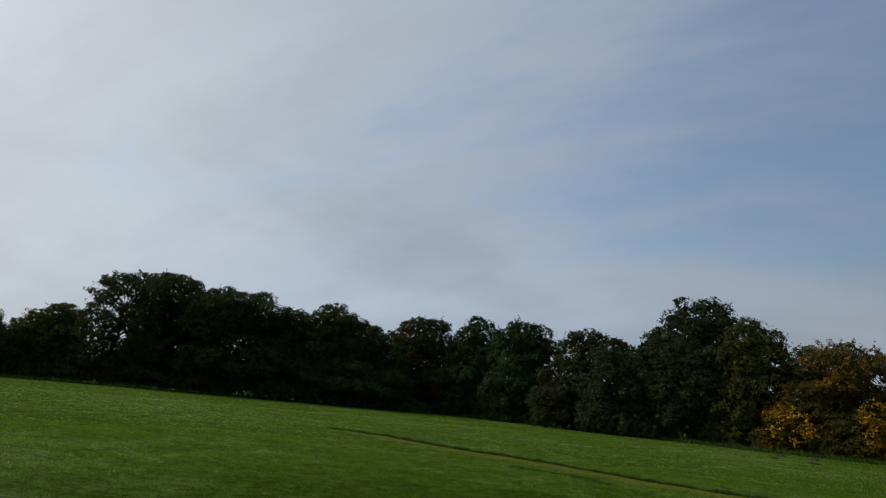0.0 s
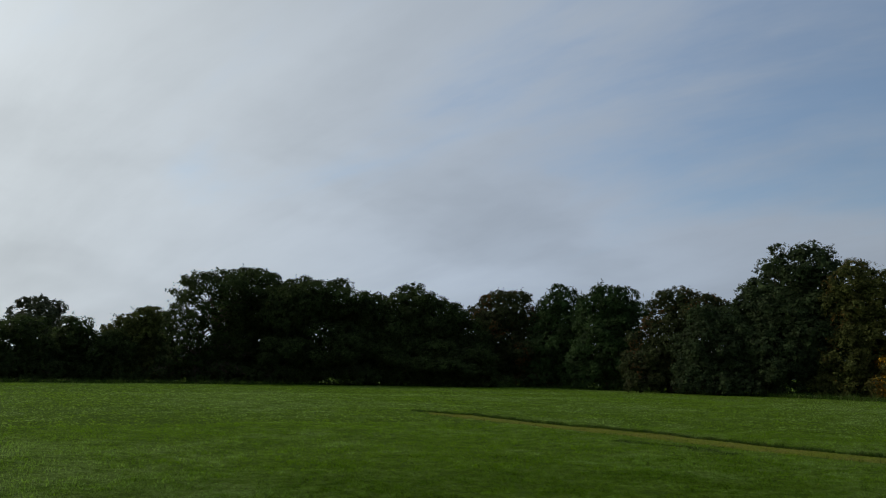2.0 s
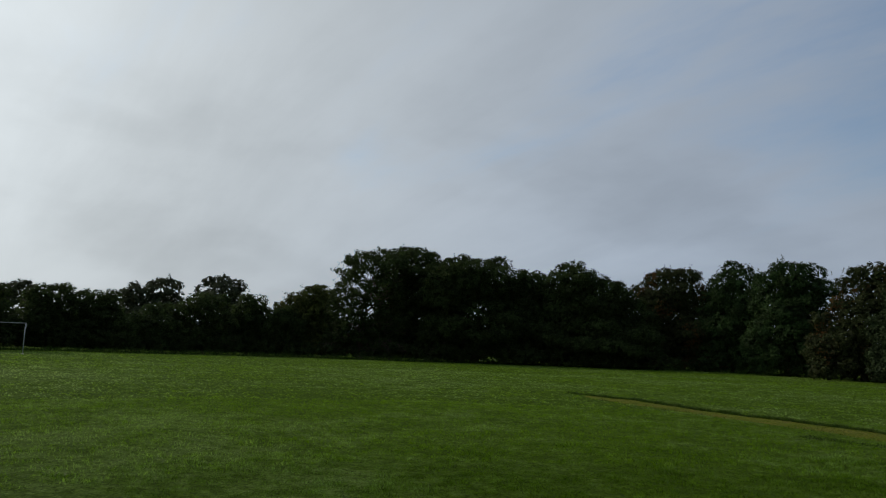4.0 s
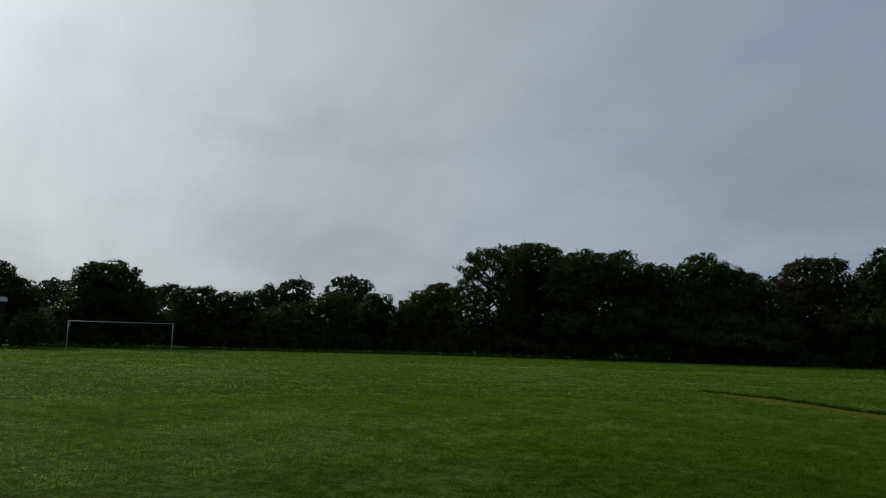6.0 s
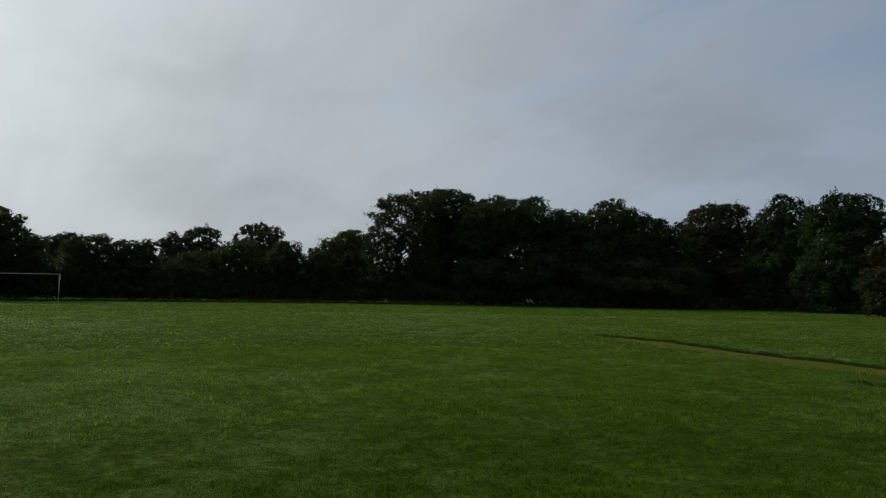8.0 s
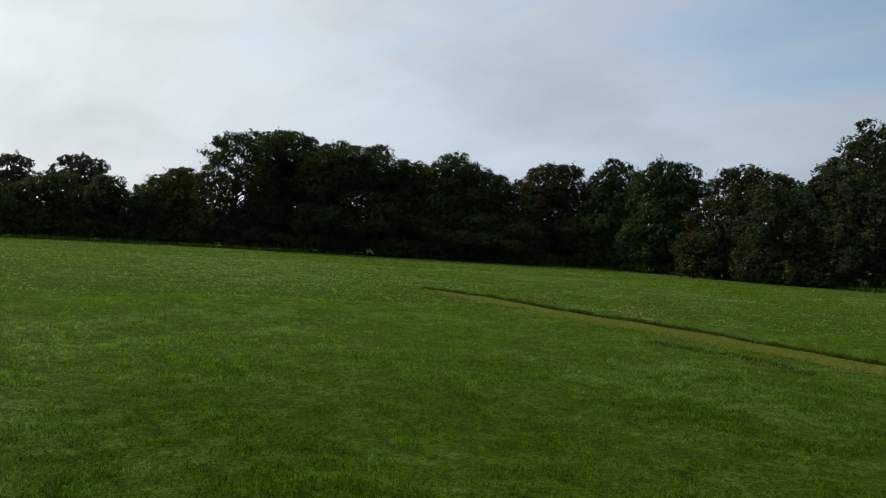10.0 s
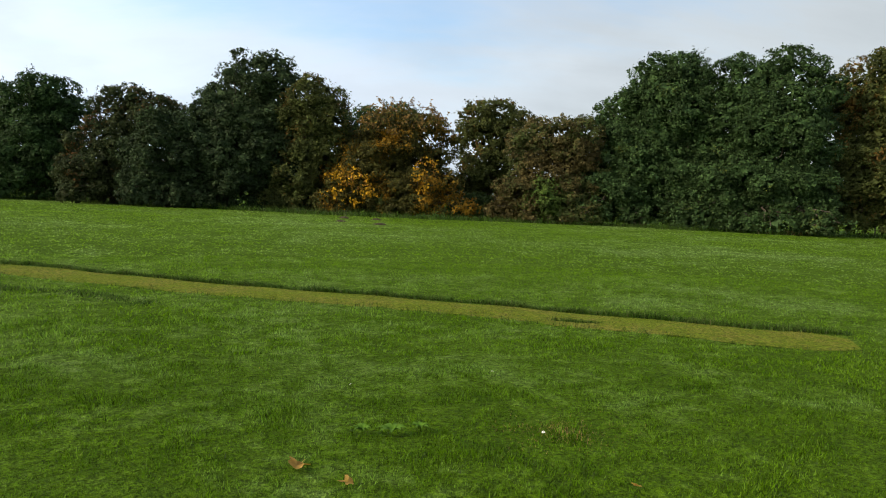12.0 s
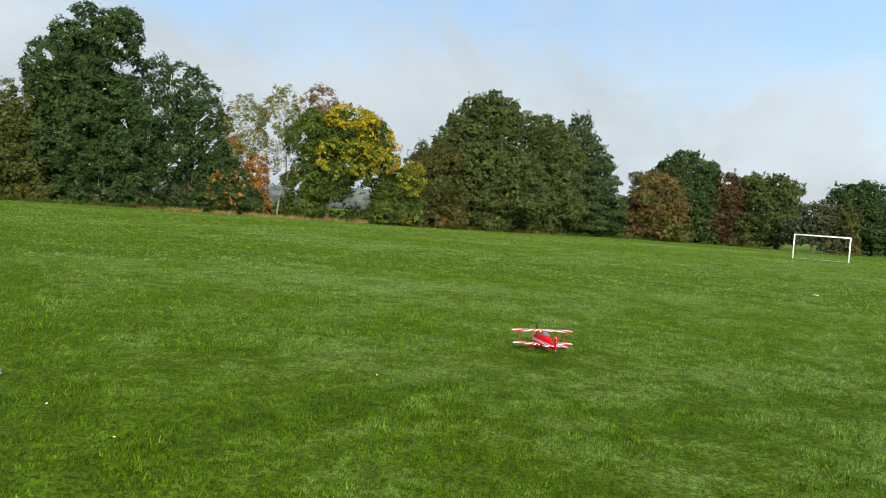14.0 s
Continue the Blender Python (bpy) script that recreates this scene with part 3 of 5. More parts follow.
def sprig(root, rng, lobes, style, density=2.6, label="", gaps=0.36):
    """A differently coloured portion of a tree's foliage."""
    v, f = crown(rng, lobes, 0.17, density * 28, gaps, (0.2, 0.55), 0.1, 0.2, 0.66, 0.3, 0.1)
    tagged(under("foliage_patch", quick_mesh("foliage_patch", v, f, LEAF[style]), root, label), kind="stuff")


def bush(x, y, wide, high, style, label):
    SEED[0] += 1
    rng = np.random.default_rng(SEED[0])
    root = new("bush")
    root.matrix_world = pose(x, y, 0, 0, 0, math.degrees(math.atan2(-x, y)))
    tagged(root, label, "bush", "hedge bushes along the field")
    lobes = [(rng.uniform(-0.35, 0.35) * wide, rng.uniform(-0.3, 0.3), high * rng.uniform(0.35, 0.55), wide * rng.uniform(0.4, 0.6), wide * 0.45, high * rng.uniform(0.4, 0.5)) for k in range(3)]
    stems = [bend(rng, (rng.uniform(-0.3, 0.3), rng.uniform(-0.2, 0.2), -0.05), (u, v, z), 0.05, 0.015, 4) for u, v, z, a, b, c in lobes for k in range(3)]
    v, f = tubes(stems, 4)
    under("stems", quick_mesh("stems", v, f, BARK, True), root)
    v, f = crown(rng, lobes, 0.18, 42, 0.1, (0.3, 0.6), 4.5, 0.5, split=False)
    under("crown", quick_mesh("crown", v, f, LEAF[style]), root)
    return root


# ---- ground ----
def rough_ground(x, y):
    """Gentle unevenness of the field, in metres."""
    return 0.022 * np.sin(x * 0.9 + 0.6 * y) * np.sin(0.7 * y - 0.3 * x) + 0.014 * np.sin(2.3 * x + 1.1) * np.sin(1.9 * y + 0.4)


# the mown strip, with axes of its own: along it (s) and across it (w)
S0, S1 = Vector((-4.89, 23.47)), Vector((9.70, 5.14))
S_LONG = (S1 - S0).length
S_DIR = (S1 - S0) / S_LONG
S_SIDE = Vector((-S_DIR.y, S_DIR.x))
S_HALF = 0.59


def strip_xy(s, w):
    p = S0 + S_DIR * s + S_SIDE * w
    return p.x, p.y


def strip_sw(x, y):
    px, py = x - S0.x, y - S0.y
    return px * S_DIR.x + py * S_DIR.y, px * S_SIDE.x + py * S_SIDE.y


def in_strip(x, y, grow=0.0):
    s, w = strip_sw(x, y)
    half = S_HALF * np.clip(0.45 + s / 3.0, 0, 1) + grow
    return (s > -0.3 - grow) & (s < S_LONG + grow) & (np.abs(w) < half)


def graded(limit, fine, step, grow_by):
    vals = [0.0]
    d = step
    while vals[-1] < limit:
        if vals[-1] > fine:
            d *= grow_by
        vals.append(vals[-1] + d)
    return np.array([-v for v in vals[:0:-1]] + vals)


gx = graded(2600, 24, 0.45, 1.22) + 3.0
gy = graded(2600, 24, 0.45, 1.22) + 6.0
X, Y = np.meshgrid(gx, gy)
Z = rough_ground(X, Y) * np.clip(1.4 - np.hypot(X, Y) / 40, 0, 1)
Z = Z - 0.014 * in_strip(X, Y, 0.0)
nx, ny = len(gx), len(gy)
idx = np.arange(nx * ny).reshape(ny, nx)
quads = np.stack([idx[:-1, :-1], idx[:-1, 1:], idx[1:, 1:], idx[1:, :-1]], -1).reshape(-1, 4)
ground = new("ground", quick_mesh("ground", np.stack([X, Y, Z], -1).reshape(-1, 3), quads, GRASS, True))
tagged(ground, "wide flat playing field of short dewy green grass", "ground", kind="structure")

# the strip's own surface, just above the lowered sheet
rng = np.random.default_rng(5)
ss = np.linspace(-0.3, S_LONG, 90)
ww = np.linspace(-1, 1, 9)
pts, k = [], 0
for s in ss:
    taper = min(1.0, max(0.12, 0.45 + s / 3.0))
    end = min(1.0, max(0.0, (S_LONG - s) / 0.5)) ** 0.5 * 0.35 + 0.65
    for w in ww:
        edge = 0.05 * math.sin(s * 2.3 + (3 if w > 0 else 0)) + 0.03 * math.sin(s * 6.1)
        px, py = strip_xy(s, w * (S_HALF * taper * end + edge))
        pts.append((px, py, float(rough_ground(px, py)) * 0.8 - 0.004 + 0.006 * (1 - w * w)))
idx = np.arange(len(pts)).reshape(len(ss), len(ww))
quads = np.stack([idx[:-1, :-1], idx[:-1, 1:], idx[1:, 1:], idx[1:, :-1]], -1).reshape(-1, 4)
strip = new("landing_strip", quick_mesh("landing_strip", pts, quads, STRIP, True))
tagged(strip, "narrow closely mown yellowish grass strip across the field", "grass strip", kind="structure")


def patchy(x, y, size, seed):
    """Smooth random values from 0 to 1 over the plan, in patches of that size."""
    g = np.random.default_rng(seed).random((512, 512))
    u, v = x / size + 300.0, y / size + 300.0
    i, j = np.floor(u).astype(int), np.floor(v).astype(int)
    a, b = u - i, v - j
    a, b = a * a * (3 - 2 * a), b * b * (3 - 2 * b)
    i, j = i % 511, j % 511
    return (g[i, j] * (1 - a) + g[i + 1, j] * a) * (1 - b) + (g[i, j + 1] * (1 - a) + g[i + 1, j + 1] * a) * b


def grass_field(name, n, spots, tall, broad, mat, label, lean=0.6, seed=1):
    """Single blades, each a bent triangle pair."""
    r = np.random.default_rng(seed)
    x, y = spots(r, n)
    # thin between the tufts
    full = 0.6 * patchy(x, y, 0.24, 5) + 0.4 * patchy(x, y, 0.075, 6)
    thick = r.random(len(x)) < 0.2 + 1.5 * full
    x, y, full = x[thick], y[thick], full[thick]
    n = len(x)
    z = rough_ground(x, y) * np.clip(1.4 - np.hypot(x, y) / 40, 0, 1) - 0.012
    lump = 0.5 + 1.3 * full ** 1.5
    if tall < 0.04:
        lump += 0.55 * np.clip(patchy(x, y, 0.42, 7) * 0.65 + patchy(x, y, 0.16, 8) * 0.35 - 0.45, 0, 1) / 0.4
    h = tall * r.uniform(0.55, 1.3, n) * lump
    wd = broad * r.uniform(0.6, 1.4, n)
    a = r.uniform(0, 2 * math.pi, n)
    ax, ay = np.cos(a), np.sin(a)
    l = r.uniform(0.1, lean, n) * h
    b = r.uniform(0, 2 * math.pi, n)
    lx, ly = np.cos(b) * l, np.sin(b) * l
    v = np.stack([np.stack([x - ax * wd, y - ay * wd, z], -1), np.stack([x + ax * wd, y + ay * wd, z], -1),
                  np.stack([x + lx, y + ly, z + h], -1)], 1).reshape(-1, 3)
    ob = new(name, quick_mesh(name, v, np.arange(n * 3).reshape(-1, 3), mat))
    return tagged(ob, label, "grass", kind="stuff")


def ring(lo, hi, cx=-0.3, cy=-1.0, off_strip=0.05):
    def spots(r, n):
        a = np.radians(r.uniform(-158, 75, n)) + math.pi / 2
        d = np.sqrt(r.uniform(lo * lo, hi * hi, n))
        x, y = cx + np.cos(a) * d, cy + np.sin(a) * d
        keep = ~in_strip(x, y, off_strip)
        return x[keep], y[keep]
    return spots


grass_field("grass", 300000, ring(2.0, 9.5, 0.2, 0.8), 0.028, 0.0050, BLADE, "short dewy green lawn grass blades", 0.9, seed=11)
# the outer rings carry backlit glow in their lighter blade colour
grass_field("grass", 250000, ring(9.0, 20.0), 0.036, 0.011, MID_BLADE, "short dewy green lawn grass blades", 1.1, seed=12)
grass_field("grass", 150000, ring(19.5, 46.0), 0.034, 0.034, DEW_GLOW_BLADE, "short green field grass in tufts", 2.2, seed=13)
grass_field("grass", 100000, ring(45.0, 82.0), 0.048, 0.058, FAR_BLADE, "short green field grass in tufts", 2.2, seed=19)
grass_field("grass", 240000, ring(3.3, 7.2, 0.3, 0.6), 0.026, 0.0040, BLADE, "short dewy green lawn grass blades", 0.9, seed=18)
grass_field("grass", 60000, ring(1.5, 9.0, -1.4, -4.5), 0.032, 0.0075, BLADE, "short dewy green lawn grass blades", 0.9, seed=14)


def strip_edge(r, n):
    s = r.uniform(-1.8, S_LONG + 0.1, n)
    far = r.random(n) < 0.97
    half = S_HALF * np.clip(0.45 + s / 3.0, 0.12, 1)
    w = np.where(far, half + np.abs(r.normal(0.04, 0.09, n)), -half - np.abs(r.normal(0.02, 0.05, n)))
    return S0.x + S_DIR.x * s + S_SIDE.x * w, S0.y + S_DIR.y * s + S_SIDE.y * w


grass_field("grass", 27000, strip_edge, 0.08, 0.006, LONG_BLADE, "longer dark grass along the mown strip's edge", 0.9, 15)


def on_strip(r, n):
    s, w = r.uniform(0, S_LONG, n), r.uniform(-S_HALF, S_HALF, n)
    return S0.x + S_DIR.x * s + S_SIDE.x * w, S0.y + S_DIR.y * s + S_SIDE.y * w


STRIP_BLADE = bladed("strip_blades", (0.125, 0.155, 0.014), (0.175, 0.19, 0.022), (0.24, 0.19, 0.05), 0.15, (0.20, 0.21, 0.03))
grass_field("grass", 40000, on_strip, 0.016, 0.005, STRIP_BLADE, "closely cut yellow-green grass on the strip", 0.8, 16)


# ---- the trees round the field ----
tree("tree", -63.5, 36.1, 57, [(-0.9, 4.3, 3.5, 3.0), (0.3, 2.5, 2.9, 2.5)], "dark", 0.1,
     "dark green broadleaf tree at the edge of the playing field")
tree("tree", -79.8, 53.0, 54, [(-0.2, 5.4, 2.0, 2.0)], "grey", 0.2,
     "small grey-green tree standing behind the hedge")
tree("tree", -60.5, 42.8, 52, [(1.0, 5.7, 3.1, 2.2), (2.2, 3.5, 3.8, 2.9), (-0.8, 3.0, 2.6, 2.6)], "dark", 0.1,
     "dark bushy tree with a ragged crown behind the goal")
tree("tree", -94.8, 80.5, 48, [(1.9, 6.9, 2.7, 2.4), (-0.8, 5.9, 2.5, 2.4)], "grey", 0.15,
     "distant tree with haze put into its grey-green leaf colour")
tree("tree", -56.8, 51.0, 45, [(0.3, 4.0, 2.7, 2.3), (0.1, 1.8, 2.9, 2.3)], "dark", 0.1,
     "low dark green tree in the field hedge")
tree("tree", -54.5, 54.0, 43, [(0.2, 3.9, 2.4, 2.4), (0.1, 1.8, 2.7, 2.0)], "dark", 0.1,
     "low round dark green tree in the field hedge")
tree("tree", -64.7, 74.6, 39, [(-1.6, 6.2, 2.3, 2.0), (1.7, 6.9, 2.6, 2.0), (0.0, 4.5, 4.1, 2.1)], "grey", 0.22,
     "thin grey-green tree with an open crown")
tree("tree", -48.9, 55.8, 39, [(0.2, 2.1, 3.4, 2.6)], "dark", 0.1,
     "dense dark hedge tree with reddish leaves")
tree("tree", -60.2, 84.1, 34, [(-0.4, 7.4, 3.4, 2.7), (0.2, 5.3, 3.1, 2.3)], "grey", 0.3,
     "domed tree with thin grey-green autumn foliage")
tree("tree", -45.4, 58.5, 35, [(0.1, 3.0, 3.2, 3.2)], "dark", 0.1,
     "dense dark hedge tree")
tree("tree", -43.0, 62.4, 32, [(0.4, 4.5, 1.7, 1.8), (0.1, 2.4, 2.6, 2.4)], "dark", 0.1,
     "small pointed dark green tree")
tree("tree", -39.4, 63.3, 29, [(0.2, 2.6, 2.4, 2.5)], "dark", 0.1,
     "low dark green bushy tree")
tree("tree", -37.4, 65.6, 27, [(0.7, 5.1, 2.3, 2.4), (-0.0, 2.8, 2.6, 2.3)], "olive", 0.35,
     "light olive-green tree beside a tall dark one")
tree("tree", -38.5, 65.5, 27, [(-1.5, 3.5, 2.2, 2.4), (1.1, 4.9, 2.2, 2.7)], "olive", 0.2,
     "low olive-green tree filling a dip in the row")
tree("tree", -32.0, 65.3, 23, [(1.3, 8.0, 3.9, 3.4), (0.1, 4.4, 3.5, 3.6)], "dark", 0.42,
     "tall tree with sky showing through its open crown")
tree("tree", -28.1, 70.2, 19, [(-0.4, 8.8, 4.1, 3.0), (0.4, 3.8, 4.9, 4.0)], "dark", 0.1,
     "tall dark green tree with a broad crown")
tree("tree", -21.3, 68.8, 14, [(0.6, 8.0, 4.5, 3.2), (-3.0, 6.9, 3.0, 3.2), (4.3, 6.5, 2.3, 2.6), (1.0, 3.3, 5.1, 3.5)], "dark", 0.1,
     "tall dark green tree with a rounded crown")
tree("tree", -9.5, 71.4, 5, [(-2.2, 7.8, 3.4, 2.7), (-1.8, 3.7, 4.8, 3.7), (1.2, 6.4, 2.6, 2.3)], "dark", 0.1,
     "dark green tree with a domed top")
tree("tree", -8.9, 72.5, 5, [(-7.7, 5.8, 3.5, 4.1), (2.8, 4.1, 2.6, 3.1)], "dark", 0.15,
     "dense dark green tree between two taller ones")
tree("tree", -1.5, 76.3, -0, [(-0.8, 7.6, 4.3, 3.1), (0.3, 3.5, 4.8, 3.7)], "rust", 0.22,
     "dark tree with some rust-brown leaves at its top")
tree("tree", 3.2, 74.2, -4, [(0.4, 7.8, 2.7, 3.1), (-0.1, 3.3, 3.7, 3.5)], "deepgreen", 0.2,
     "mid-green broadleaf tree in a row")
tree("tree", 7.5, 68.5, -7, [(0.2, 7.4, 3.6, 3.0), (-0.0, 3.0, 3.7, 3.4)], "deepgreen", 0.2,
     "rounded green broadleaf tree in a row")
tree("tree", 11.9, 62.4, -12, [(1.2, 6.8, 3.2, 2.5), (3.5, 6.1, 2.2, 2.7), (-0.6, 3.5, 3.3, 3.2)], "rust", 0.32,
     "green tree turning orange-brown at the edges")
tree("tree", 14.8, 57.7, -15, [(-0.2, 3.9, 3.3, 3.7)], "deep", 0.1,
     "dense dark green bushy tree")
tree("tree", 19.5, 57.8, -19, [(2.1, 9.2, 3.6, 3.4), (1.1, 4.5, 4.7, 4.3), (3.9, 5.4, 3.2, 3.8), (-1.6, 6.7, 2.1, 2.5)], "deep", 0.1,
     "very tall dark green tree with a domed crown")
tree("tree", 25.0, 53.9, -25, [(-0.3, 7.3, 2.7, 3.4), (-0.4, 3.8, 3.2, 3.4)], "olivedark", 0.3,
     "tree with ragged top and dark olive leaves")
tree("tree", 32.1, 57.4, -30, [(1.6, 7.6, 2.4, 2.0), (-1.2, 6.6, 2.5, 2.5)], "green", 0.3,
     "green treetop showing behind a golden tree")
root, lobes, leaf_rng = tree("tree", 31.3, 49.9, -32, [(-1.0, 5.7, 4.2, 2.7), (-3.9, 3.0, 3.3, 2.6), (0.7, 3.1, 2.8, 2.6)], "gold", 0.25,
     "spreading tree with golden-orange autumn leaves")
sprig(root, leaf_rng, [(-4.8, -3.2, 2.1, 2.0, 1.2, 1.6), (0.8, -4.0, 3.1, 1.0, 0.6, 1.4)], "amber", 0.9, "golden-orange leaves")
sprig(root, leaf_rng, [(-1.1, -3.5, 7.2, 3.3, 2.0, 1.2)], "orange", 0.7, "dull orange leaves")
tree("tree", 40.4, 50.6, -39, [(-0.6, 8.1, 3.3, 2.3), (-0.5, 4.4, 3.1, 3.4)], "olivedark", 0.38,
     "oak tree with olive-brown leaves and open crown")
tree("tree", 38.5, 42.4, -43, [(-0.6, 5.5, 2.6, 2.4), (2.1, 5.8, 1.9, 2.6), (-1.0, 2.5, 3.0, 2.6)], "russet", 0.3,
     "reddish-brown autumn tree with thin twiggy crown")
tree("tree", 37.3, 40.9, -43, [(-0.3, 1.9, 1.4, 1.5)], "lime", 0.25,
     "small bright green young tree by the hedge")
root, lobes, leaf_rng = tree("tree", 45.2, 39.2, -49, [(2.0, 8.9, 4.2, 4.6), (-1.5, 5.7, 4.0, 4.3), (3.1, 4.0, 5.3, 4.2), (-2.5, 3.0, 3.6, 2.9)], "green", 0.15,
     "large dome-shaped green tree with dense foliage")
sprig(root, leaf_rng, [(-4.0, -2.6, 2.6, 2.2, 1.0, 2.3)], "olive", 1.6, "yellowish olive leaves", 0.3)
tree("tree", 48.9, 32.4, -57, [(1.9, 9.5, 3.8, 3.8), (0.9, 4.1, 4.1, 4.1), (-1.7, 9.7, 2.6, 3.2)], "green", 0.25,
     "tall dark green tree with dense leaves")
tree("tree", 58.0, 25.5, -67, [(-2.7, 9.8, 3.5, 4.2), (-1.1, 6.6, 3.7, 3.9), (-2.4, 3.4, 4.5, 3.5), (0.6, 7.6, 3.1, 3.3), (-4.4, 9.0, 2.4, 3.0)], "olivedark", 0.22,
     "tall tree with leaves turning olive-brown")
tree("tree", 61.0, 23.4, -69, [(0.0, 3.7, 1.8, 2.9), (-0.5, 2.0, 2.0, 1.9)], "dark", 0.1,
     "dark shrubby tree beside the fence")
root, lobes, leaf_rng = tree("tree", 65.5, 20.3, -73, [(0.1, 5.8, 3.8, 3.6), (-0.5, 3.4, 3.6, 2.9)], "orange", 0.2,
     "small rounded tree with orange autumn leaves")
sprig(root, leaf_rng, [(-1.4, -3.6, 4.3, 1.6, 0.8, 2.9)], "amber", 0.5, "amber leaves")
tree("tree", 72.0, 14.7, -79, [(-0.7, 6.4, 2.7, 3.8), (-0.5, 2.8, 3.3, 2.9)], "olive", 0.25,
     "narrow olive-green tree beside a taller one")
tree("tree", 74.0, 8.4, -84, [(0.2, 14.7, 3.6, 3.7), (-3.3, 11.2, 3.0, 3.3), (-1.5, 10.1, 4.3, 3.8), (-0.0, 6.8, 5.4, 4.6), (-0.5, 2.8, 4.4, 2.7)], "green", 0.37,
     "very tall green tree with tiered leafy branches")
tree("tree", 77.1, 0.5, -90, [(-2.9, 10.7, 3.1, 4.2), (0.2, 9.8, 2.9, 3.6), (-0.4, 5.7, 4.3, 4.6)], "green", 0.40,
     "green tree with bare limbs showing through its crown")
tree("birch", 76.6, -5.3, -94, [(-1.1, 8.6, 2.5, 3.2), (-1.3, 5.4, 1.8, 1.8)], "pale", 0.3,
     "slender birch with sparse pale yellow leaves")
tree("birch", 76.3, -8.5, -97, [(-0.6, 10.3, 2.0, 2.9), (-1.2, 6.3, 1.4, 2.1)], "pale", 0.5,
     "leaning slender birch with pale bark and few leaves")
tree("tree", 72.4, -12.3, -100, [(-1.4, 11.0, 1.7, 1.7)], "thin", 0.25,
     "thin tree with a pinkish-brown twiggy top")
tree("tree", 76.4, -5.0, -94, [(0.6, 4.5, 1.3, 1.6), (1.2, 3.0, 0.8, 1.3), (-1.4, 6.4, 0.8, 1.2)], "ginger", 0.36,
     "slim orange-leaved tree among hedge bushes")
root, lobes, leaf_rng = tree("tree", 74.7, -3.3, -93, [(-1.1, 3.1, 2.3, 3.0), (1.0, 1.6, 1.8, 1.7)], "green", 0.3,
     "bushy green hedge tree flecked with orange leaves")
sprig(root, leaf_rng, [(-0.4, -2.2, 2.4, 1.9, 0.7, 1.9)], "ginger", 0.5, "scattered orange leaves", 0.5)
root, lobes, leaf_rng = tree("tree", 72.4, -12.1, -100, [(-1.5, 7.7, 3.0, 3.2), (1.6, 8.5, 3.7, 2.8), (3.8, 6.5, 2.7, 2.8), (-1.8, 3.6, 2.6, 2.5), (1.5, 5.1, 3.0, 2.3), (-1.9, 1.7, 2.3, 1.9)], "yellowgreen", 0.3,
     "spreading tree half green and half bright yellow")
sprig(root, leaf_rng, [(1.9, -2.3, 9.6, 2.6, 1.6, 1.6), (3.9, -2.2, 8.4, 1.8, 1.0, 1.6), (5.3, -1.9, 6.6, 1.5, 1.0, 2.0)], "yellow", 2.3, "bright yellow leaves", 0.5)
sprig(root, leaf_rng, [(3.2, -2.6, 6.6, 2.6, 1.0, 1.2), (3.4, -2.4, 4.9, 1.6, 0.8, 0.8)], "limetip", 1.8, "yellow-green leaves", 0.5)
sprig(root, leaf_rng, [(1.2, -3.0, 6.0, 2.6, 1.0, 1.9)], "limetip", 1.6, "yellow-green leaves", 0.52)
root, lobes, leaf_rng = tree("tree", 71.7, -19.4, -106, [(-0.6, 3.6, 2.6, 2.7), (-0.8, 1.8, 2.3, 1.4)], "limeyellow", 0.25,
     "low green bush tree with yellow tips")
sprig(root, leaf_rng, [(0.9, -2.1, 4.6, 1.4, 0.8, 1.8)], "limetip", 2.2, "yellow leaves", 0.42)
tree("tree", 74.4, -24.0, -108, [(-0.5, 5.5, 3.3, 3.9), (-1.0, 2.9, 3.3, 3.0)], "olivedark", 0.3,
     "bushy tree with brownish-green leaves")
tree("tree", 76.9, -31.2, -112, [(-0.9, 11.8, 3.7, 3.7), (-3.4, 8.7, 3.8, 3.6), (-0.8, 5.2, 6.4, 4.9)], "olivedark2", 0.3,
     "broad oak tree with olive-green leaves")
tree("tree", 80.9, -40.0, -117, [(-1.8, 10.9, 3.3, 3.9), (1.4, 8.6, 2.6, 3.6), (-1.1, 5.3, 4.2, 4.8)], "olivedark2", 0.25,
     "olive-green tree in the hedge row")
tree("pine", 85.2, -49.5, -120, [(-3.1, 12.5, 2.0, 2.9), (-1.6, 8.8, 3.2, 3.4), (-0.8, 5.0, 4.4, 3.9)], "pine", 0.25,
     "dark pine tree with tiered drooping branches")
tree("tree", 85.3, -59.6, -125, [(-1.8, 5.5, 4.2, 4.5), (-0.4, 2.8, 3.6, 2.8)], "brown", 0.2,
     "rounded brown-leaved autumn tree")
tree("tree", 88.4, -66.7, -127, [(-1.4, 9.3, 4.2, 3.7), (-0.8, 4.7, 3.7, 4.5)], "green", 0.2,
     "green broadleaf tree in the hedge row")
tree("tree", 86.3, -71.3, -130, [(-1.0, 6.8, 3.4, 3.6), (-0.7, 3.3, 3.5, 3.1)], "darkred", 0.2,
     "dark red-brown leaved tree")
tree("tree", 82.3, -75.9, -133, [(-1.6, 7.4, 4.3, 3.8), (-0.5, 3.6, 4.1, 3.0)], "olivedark2", 0.2,
     "green tree with some yellowing leaves")
tree("tree", 73.7, -73.3, -135, [(0.2, 4.5, 2.3, 2.2), (1.3, 2.5, 2.6, 2.0), (-1.2, 2.5, 2.5, 2.2)], "grey", 0.3,
     "thin greyish tree at the field edge")
